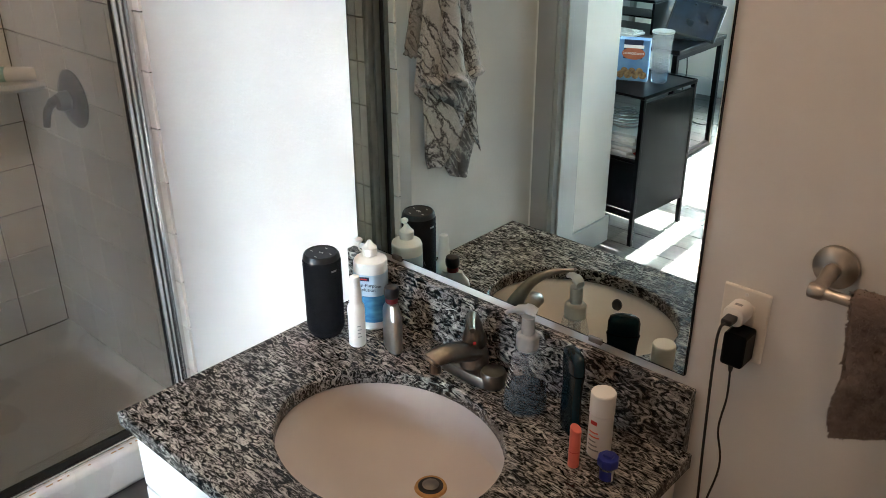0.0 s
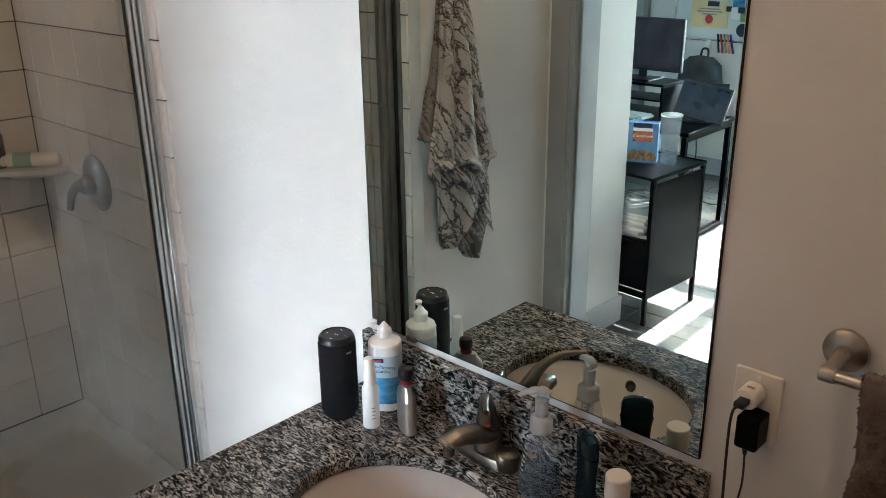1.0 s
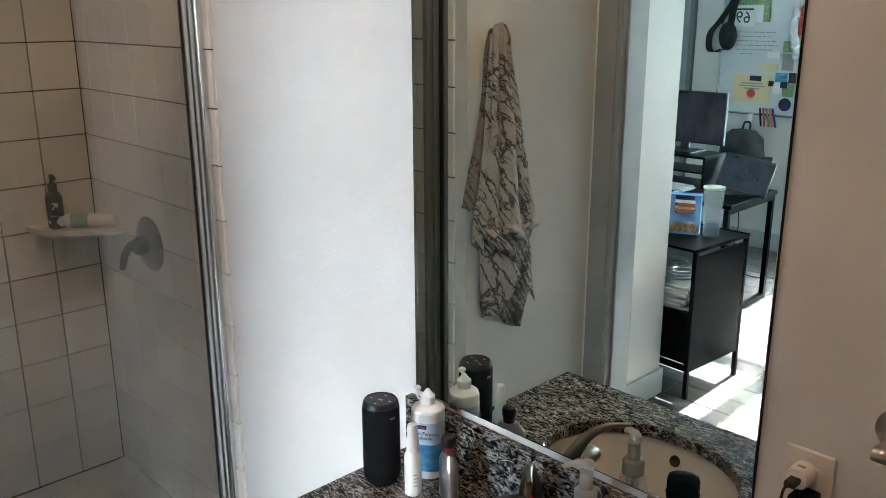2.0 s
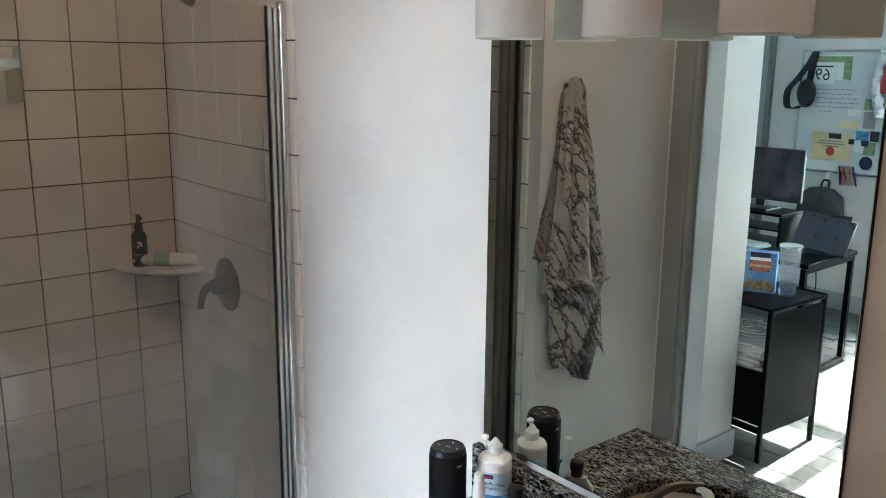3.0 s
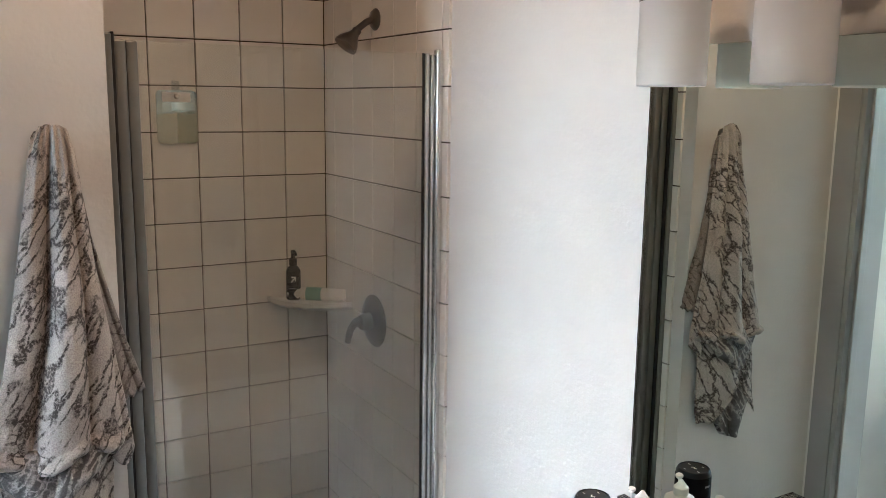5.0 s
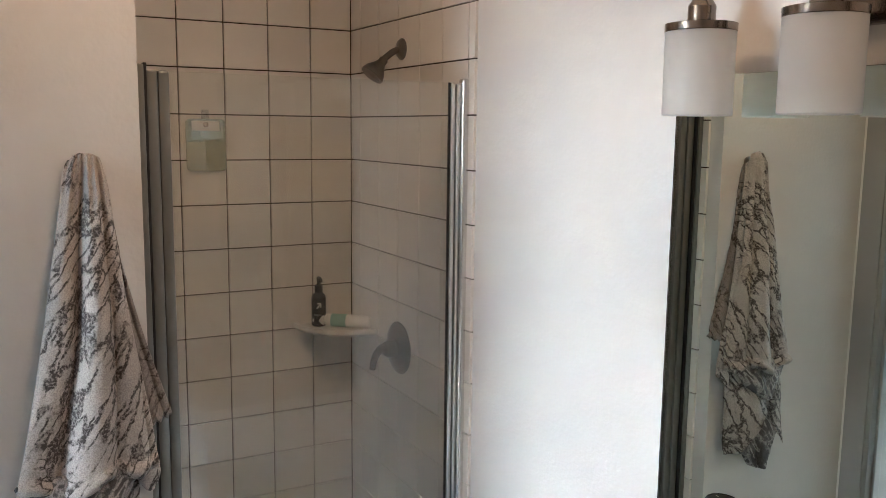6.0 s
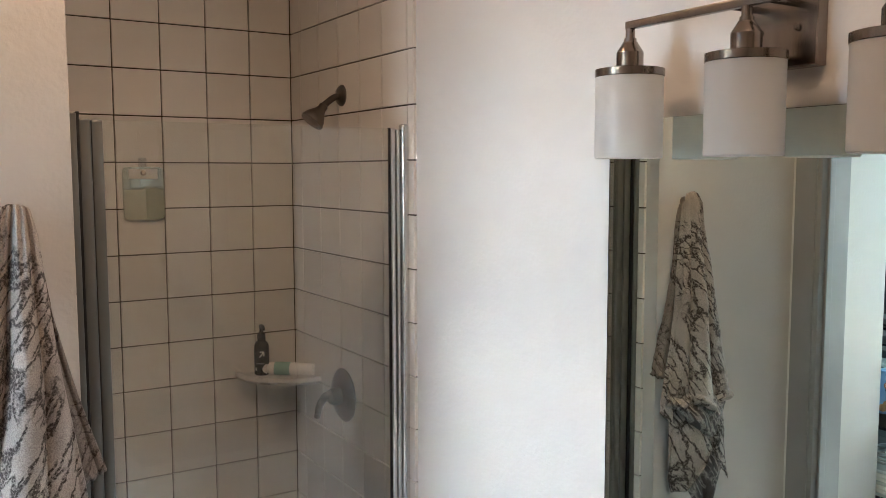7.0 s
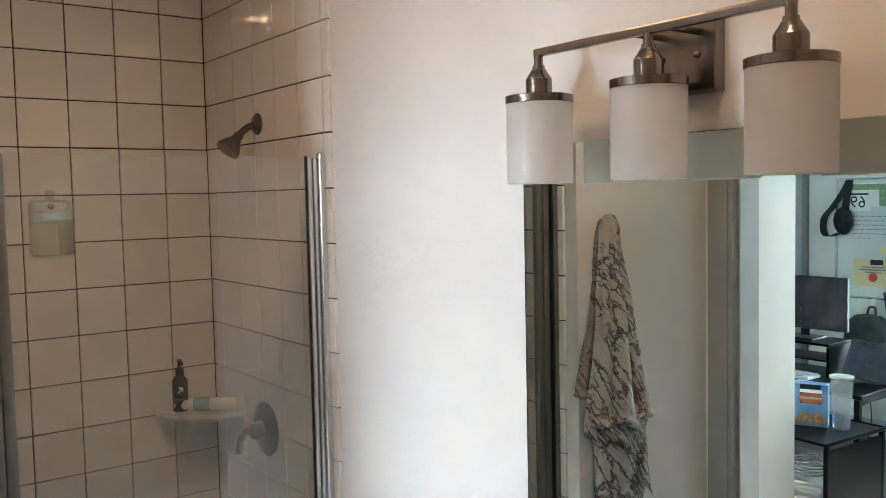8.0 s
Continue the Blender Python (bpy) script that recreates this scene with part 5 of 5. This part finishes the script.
def desk_area():
    zt = 0.668
    d = thing("desk", "black metal desk with square tube legs", "desk", at=(0, 0, 0))
    part("desktop", box(-0.85, 0.760, -3.79, -3.20, zt - 0.025, zt, 0.003), M_BLACKMETAL, d)
    for x in (0.735, -0.83):
        for y in (-3.785, -3.225):
            part("leg", box(x - 0.015, x + 0.015, y, y + 0.03, 0.0, zt - 0.026, 0.002), M_BLACKMETAL, d)
        part("foot_rail", box(x - 0.015, x + 0.015, -3.755, -3.225, 0.0, 0.03, 0.002), M_BLACKMETAL, d)
        part("top_rail", box(x - 0.015, x + 0.015, -3.755, -3.225, zt - 0.056, zt - 0.027, 0.002), M_BLACKMETAL, d)
    r = thing("monitor_riser", "black two-tier monitor riser on the desk", "riser", at=(0.16, -3.62, zt + 0.0005))
    part("top_board", box(-0.28, 0.27, -0.13, 0.13, 0.175, 0.19, 0.002), M_BLACKMETAL, r)
    part("mid_board", box(-0.265, 0.255, -0.12, 0.12, 0.085, 0.095, 0.002), M_BLACKMETAL, r)
    for x in (-0.28, 0.255):
        part("side", box(x, x + 0.015, -0.13, 0.13, 0, 0.174, 0.002), M_BLACKMETAL, r)
    m = thing("monitor", "black desktop monitor showing a dark city picture", "monitor", at=(0.20, -3.62, zt + 0.191))
    part("foot", box(-0.11, 0.11, -0.09, 0.09, 0, 0.012, 0.004), M_BLACK, m)
    part("neck", box(-0.03, 0.03, -0.055, -0.03, 0.012, 0.16, 0.004), M_BLACK, m)
    part("case", box(-0.27, 0.27, -0.03, 0.0, 0.055, 0.365, 0.006), M_BLACK, m)
    part("screen", box(-0.262, 0.262, 0.0003, 0.002, 0.075, 0.358), M_SCREEN, m, "dark screen")
    sky_line = bmesh.new()
    rnd = random.Random(6)
    for k in range(90):
        x = -0.25 + 0.5 * rnd.random()
        z = 0.085 + 0.12 * rnd.random() ** 1.5
        add_box(sky_line, x, x + 0.0032, 0.002, 0.0025, z, z + 0.0022)
    part("screen_lights", sky_line, M_GREYINK, m, kind="stuff")
    k = thing("keyboard", "white computer keyboard on the desk", "keyboard", at=(0.18, -3.42, zt + 0.0005), rz=3)
    part("case", box(-0.21, 0.21, -0.065, 0.065, 0, 0.016, 0.004), M_KEYS, k)
    keys = bmesh.new()
    for i in range(15):
        for j in range(5):
            add_box(keys, -0.202 + i * 0.027, -0.180 + i * 0.027, -0.058 + j * 0.0235, -0.038 + j * 0.0235, 0.016, 0.023)
    part("keys", keys, M_KEYS, k, kind="stuff")
    t = thing("tablet", "black tablet computer leaning in a folio stand", "tablet", at=(0.655, -3.50, zt + 0.0005), rz=-16)
    tilt = pose(0, 0, 0.014, 27, 0, 0) @ Matrix.Scale(1.02, 4)
    for nm, bmx, mt in (("case", box(-0.145, 0.145, -0.012, 0.0, 0, 0.215, 0.006), M_BLACK), ("screen", box(-0.132, 0.132, 0.0003, 0.002, 0.014, 0.201), M_SCREENTAB)):
        bmesh.ops.transform(bmx, matrix=tilt @ pose(0, 0, 0, 0, 10, 0), verts=bmx.verts)
        part(nm, bmx, mt, t)
    bmx = box(-0.13, 0.13, -0.006, 0.0, 0, 0.20, 0.002)
    bmesh.ops.transform(bmx, matrix=pose(0, -0.19, 0.0, 25, 0, 0) @ Matrix.Translation((0, 0, 0.005)), verts=bmx.verts)
    part("stand", bmx, M_BLACK, t)
    part("folio_base", box(-0.13, 0.13, -0.20, 0.03, 0.0, 0.008, 0.002), M_BLACK, t)
    p = tagged(part("paper_sheet", box(0.34, 0.50, -3.33, -3.24, zt + 0.0005, zt + 0.004), M_PAPER), "white paper lying on the desk", "paper")
    cb = thing("desk_cable", "black cable hanging behind the desk to the floor", "cable")
    part("cord", tube(smooth_path([(0.50, -3.80, zt - 0.03), (0.51, -3.84, 0.4), (0.46, -3.9, 0.15), (0.50, -4.1, 0.012), (0.70, -4.2, 0.008), (0.8, -4.0, 0.008)], 8), 0.004, 8), M_RUBBER, cb)
    part("plug", box(0.79, 0.83, -4.03, -3.99, 0.0, 0.022, 0.004), M_WHITE, cb)

    y = FAR_Y + 0.001
    b = thing("whiteboard", "whiteboard with notes, pictures and a race number", "whiteboard", at=(0.17, y, 1.385))
    part("panel", box(-0.385, 0.385, 0.0, 0.012, -0.405, 0.405), M_BOARD, b)
    for nm, a in (("rail", (-0.40, 0.40, 0, 0.018, 0.405, 0.42)), ("rail", (-0.40, 0.40, 0, 0.018, -0.42, -0.405)), ("stile", (-0.40, -0.385, 0, 0.018, -0.405, 0.405)), ("stile", (0.385, 0.40, 0, 0.018, -0.405, 0.405))):
        part(nm, box(*a, 0.002), M_ALU, b)
    cards = [(-0.18, 0.30, 0.295, 0.166, M_PAPER), (-0.18, 0.355, 0.295, 0.040, M_GREEN), (-0.06, 0.285, 0.055, 0.13, M_GREEN), (-0.125, -0.235, 0.285, 0.19, M_TAN),
             (-0.10, -0.165, 0.09, 0.035, M_NAVY), (0.02, -0.195, 0.04, 0.035, M_DARKINK), (0.02, 0.0, 0.095, 0.045, M_PAPER), (-0.01, -0.085, 0.13, 0.05, M_TAN),
             (0.165, 0.06, 0.165, 0.075, M_GREEN), (0.13, -0.045, 0.09, 0.11, M_GREYINK), (0.205, -0.055, 0.07, 0.12, M_PAPER), (0.09, -0.15, 0.085, 0.06, M_BLUELABEL),
             (0.175, -0.15, 0.06, 0.07, M_DARKINK), (0.075, -0.225, 0.07, 0.075, M_PAPER), (0.15, -0.235, 0.075, 0.085, M_GREEN), (0.115, -0.20, 0.05, 0.04, M_NAVY)]
    for k, (x, z, w, h, mt) in enumerate(cards):
        part("pinned_card", box(x - w / 2, x + w / 2, 0.0122, 0.0136 + 0.0003 * k, z - h / 2, z + h / 2), mt, b)
    bm = lathe([(0.0, 0), (0.045, 0), (0.045, 0.004), (0.0, 0.005)], n=28)
    bmesh.ops.transform(bm, matrix=pose(0.135, 0.0125, -0.333, -90, 0, 0), verts=bm.verts)
    part("round_magnet", bm, M_NAVY, b)
    part("race_number", box(-0.34, -0.145, 0.0190, 0.0202, 0.189, 0.322), M_PAPER, b)
    lettering("race_digits", "69", 0.115, M_DARKINK, b, Matrix.Translation((-0.235, 0.0206, 0.248)) @ pose(0, 0, 0, 90, 0, 180))
    part("number_bar", box(-0.325, -0.16, 0.0203, 0.0208, 0.300, 0.312), M_DARKINK, b)
    for k, w in enumerate((0.16, 0.20, 0.12)):
        part("certificate_bar", box(-0.125 - w / 2, -0.125 + w / 2, 0.0150, 0.0156, -0.205 - 0.018 * k, -0.196 - 0.018 * k), M_GREYINK, b)
    bm = lathe([(0.0, 0), (0.030, 0), (0.030, 0.0016), (0.0, 0.002)], n=24)
    bmesh.ops.transform(bm, matrix=pose(-0.125, 0.0147, -0.270, -90, 0, 0), verts=bm.verts)
    part("certificate_seal", bm, M_RED, b)
    rnd = random.Random(12)
    for k in range(6):
        x = -0.27 + 0.03 * (k == 5)
        for q in range(7 if k < 5 else 3):
            w = 0.02 + 0.03 * rnd.random()
            part("written_bar", box(x, x + w, 0.0122, 0.013, 0.148 - 0.030 * k, 0.1535 - 0.030 * k + 0.002 * rnd.random()), M_GREYINK, b)
            x += w + 0.010
    hat = thing("red_hat", "red felt party hat with a fluffy white trim", "hat", at=(0.37, FAR_Y + 0.02, 1.40))
    bm = tube(smooth_path([(0.0, 0.03, 0.39), (-0.03, 0.03, 0.28), (-0.035, 0.03, 0.15), (-0.01, 0.03, 0.04), (0.01, 0.03, -0.04)], 10), 0.030, 14)
    for q in bm.verts:
        q.co += 0.014 * noise.noise_vector(q.co * 45)
    part("trim", bm, M_PAPER, hat, "fluffy white trim")
    bm = lathe([(0.10, 0.0), (0.11, 0.05), (0.09, 0.18), (0.05, 0.27), (0.01, 0.31)], 0.085, 0.03, 0.12, 28, 0.9, 0.35)
    part("crown", bm, M_RED, hat)
    hooks = [M_NAVY, M_RED, M_GREEN, M_CORAL, M_BLUE]
    for k, mt in enumerate(hooks):
        mk = tagged(part("marker", tube([(0.13 + 0.024 * k, FAR_Y + 0.028, 1.02), (0.15 + 0.028 * k, FAR_Y + 0.028, 0.89)], 0.007, 10), mt), "coloured whiteboard marker clipped under the board", "marker", "markers on the whiteboard")
    h = thing("waist_bag", "black waist bag hung by its strap over the board corner", "bag", at=(-0.17, FAR_Y + 0.022, 1.507))
    bm = lathe([(0.0, 0.035), (0.05, 0.032), (0.080, 0.020), (0.090, 0.0), (0.080, -0.012), (0.0, -0.014)], n=36, sx=0.95, sy=1.12)
    bmesh.ops.transform(bm, matrix=pose(0.01, 0.018, 0.0, -90, 0, 18), verts=bm.verts)
    part("pouch", bm, M_BLACK, h)
    part("zip_mark", box(0.02, 0.028, 0.052, 0.056, -0.035, 0.012), M_GREYINK, h)
    for pts in ([(0.045, 0.0, 0.285), (0.0, 0.004, 0.20), (-0.07, 0.008, 0.10), (-0.135, 0.01, 0.02), (-0.14, 0.01, -0.08), (-0.10, 0.012, -0.115), (-0.02, 0.014, -0.09)], [(0.045, 0.0, 0.285), (0.030, 0.006, 0.18), (0.02, 0.012, 0.07)]):
        bm = bmesh.new()
        path = smooth_path(pts, 6)
        prev = None
        for q in path:
            ring = [bm.verts.new((q.x - 0.026, q.y, q.z)), bm.verts.new((q.x + 0.026, q.y, q.z)), bm.verts.new((q.x + 0.026, q.y + 0.004, q.z)), bm.verts.new((q.x - 0.026, q.y + 0.004, q.z))]
            if prev:
                for k in range(4):
                    bm.faces.new((prev[k], prev[(k + 1) % 4], ring[(k + 1) % 4], ring[k]))
            else:
                bm.faces.new(ring[::-1])
            prev = ring
        bm.faces.new(prev)
        part("strap", bm, M_BLACK, h)
    g = thing("backpack", "dark grey backpack hanging from a wall hook", "backpack", at=(0.06, FAR_Y + 0.005, 0.87))
    part("body", lathe([(0.12, -0.42), (0.165, -0.38), (0.17, -0.20), (0.15, -0.06), (0.09, -0.01), (0.03, 0.0)], 0, 0.10, 0, 36, 1.0, 0.55, 2.6), M_BAG, g)
    part("pocket", lathe([(0.10, -0.40), (0.125, -0.36), (0.12, -0.22), (0.08, -0.18)], 0, 0.175, 0, 30, 1.0, 0.35, 2.8), M_BAG, g)
    part("handle", tube(smooth_path([(-0.03, 0.06, -0.01), (-0.02, 0.05, 0.04), (0.02, 0.05, 0.04), (0.03, 0.06, -0.01)], 5), 0.008, 8), M_BAG, g)
    part("hook", box(-0.012, 0.012, 0.0, 0.05, 0.02, 0.10, 0.004), M_WHITE, g, "white wall hook")


desk_area()

# the furniture stands slightly askew to the walls; what hangs on the far wall follows the wall
ASKEW = Matrix.Translation((0.009, -0.001, 0)) @ pose(0, 0, 0, 0, 0, -1.02) @ Matrix.Diagonal((1.008, 1.008, 1.026, 1))
ON_WALL = Matrix.Translation((-0.076, FAR_Y, 0)) @ Matrix.Diagonal((1, 1, 1.026, 1)) @ Matrix.Translation((0, -FAR_Y, 0))
for ob in list(scene.objects):
    if ob.parent is None and ob.name not in BEFORE_FAR_ROOM:
        on_wall = ob.name.split('.')[0] in ('whiteboard', 'red_hat', 'marker', 'waist_bag', 'backpack')
        ob.matrix_basis = (ON_WALL if on_wall else ASKEW) @ ob.matrix_basis

# ---- tiles and floor boards ----


def tile_mesh(w, h, n=1):
    """A glazed tile, centred, its face along +z, with pillowed edges."""
    bm = bmesh.new()
    b, d = 0.0010, 0.009
    x, y = w / 2, h / 2
    outer = [bm.verts.new((sx * x, sy * y, z)) for z in (0, d - b) for sx, sy in ((-1, -1), (1, -1), (1, 1), (-1, 1))]
    inner = [bm.verts.new((sx * (x - b), sy * (y - b), d)) for sx, sy in ((-1, -1), (1, -1), (1, 1), (-1, 1))]
    for k in range(4):
        j = (k + 1) % 4
        bm.faces.new((outer[k], outer[j], outer[4 + j], outer[4 + k]))
        bm.faces.new((outer[4 + k], outer[4 + j], inner[j], inner[k]))
    bm.faces.new(inner)
    return mesh_from("tile", bm, M_TILE, smooth=False)


TILE_MESHES = {}
tile_rnd = random.Random(21)


def lay(parent, place, marks, rows, joint=0.0040):
    """Tiles between the vertical joints in marks and the level joints in rows; place maps (u, z) to a pose."""
    for a, b in zip(marks, marks[1:]):
        for c, d in zip(rows, rows[1:]):
            w, h = round(b - a - joint, 4), round(d - c - joint, 4)
            if w < 0.006 or h < 0.006:
                continue
            me = TILE_MESHES.get((w, h)) or TILE_MESHES.setdefault((w, h), tile_mesh(w, h))
            ob = new("tile", me)
            ob.parent = parent
            wob = pose(0, 0, 0, tile_rnd.gauss(0, 0.05), tile_rnd.gauss(0, 0.05), 0)
            ob.matrix_basis = place((a + b) / 2, (c + d) / 2) @ wob


ROWS_Z = [1.5 + k * T for k in range(-9, 9)] + [CEIL]
lay(wall_back, lambda u, z: pose(0, u, z, 90, 0, 90), [SHOWER_Y + 0.009, -0.7715, -0.619, -0.4665, -0.314, -0.1615, -0.009], ROWS_Z)
lay(wall_valve, lambda u, z: pose(u, 0, z, 90, 0, 0), [0.009, 0.0955, 0.2520, 0.4030, 0.5550, 0.7010, 0.8510, TILE_END + 0.002], ROWS_Z)
lay(wall_side, lambda u, z: pose(u, SHOWER_Y, z, 90, 0, 180), [0.009, 0.0955, 0.2520, 0.4030, 0.5550, 0.7010, 0.8510, 0.892], ROWS_Z)

floor_ob = bpy.data.objects["floor"]
board_rnd = random.Random(3)
BOARDS = {}
y = FAR_Y
while y < -1.69:
    x = WEST_X - board_rnd.random()
    y1 = min(y + 0.15, -1.678)
    while x < EAST_X:
        x0, x1 = max(x, WEST_X), min(x + 1.22, EAST_X)
        if x1 - x0 > 0.02:
            key = (round(x1 - x0, 2), round(y1 - y, 3))
            if key not in BOARDS:
                BOARDS[key] = mesh_from("board", box(-key[0] / 2 + 0.001, key[0] / 2 - 0.001, -key[1] / 2 + 0.001, key[1] / 2 - 0.001, -0.010, 0, 0.0012, 1), M_FLOOR, smooth=False)
            ob = new("board", BOARDS[key])
            ob.parent = floor_ob
            ob.location = ((x0 + x1) / 2, (y + y1) / 2, 0)
        x += 1.22
    y += 0.15
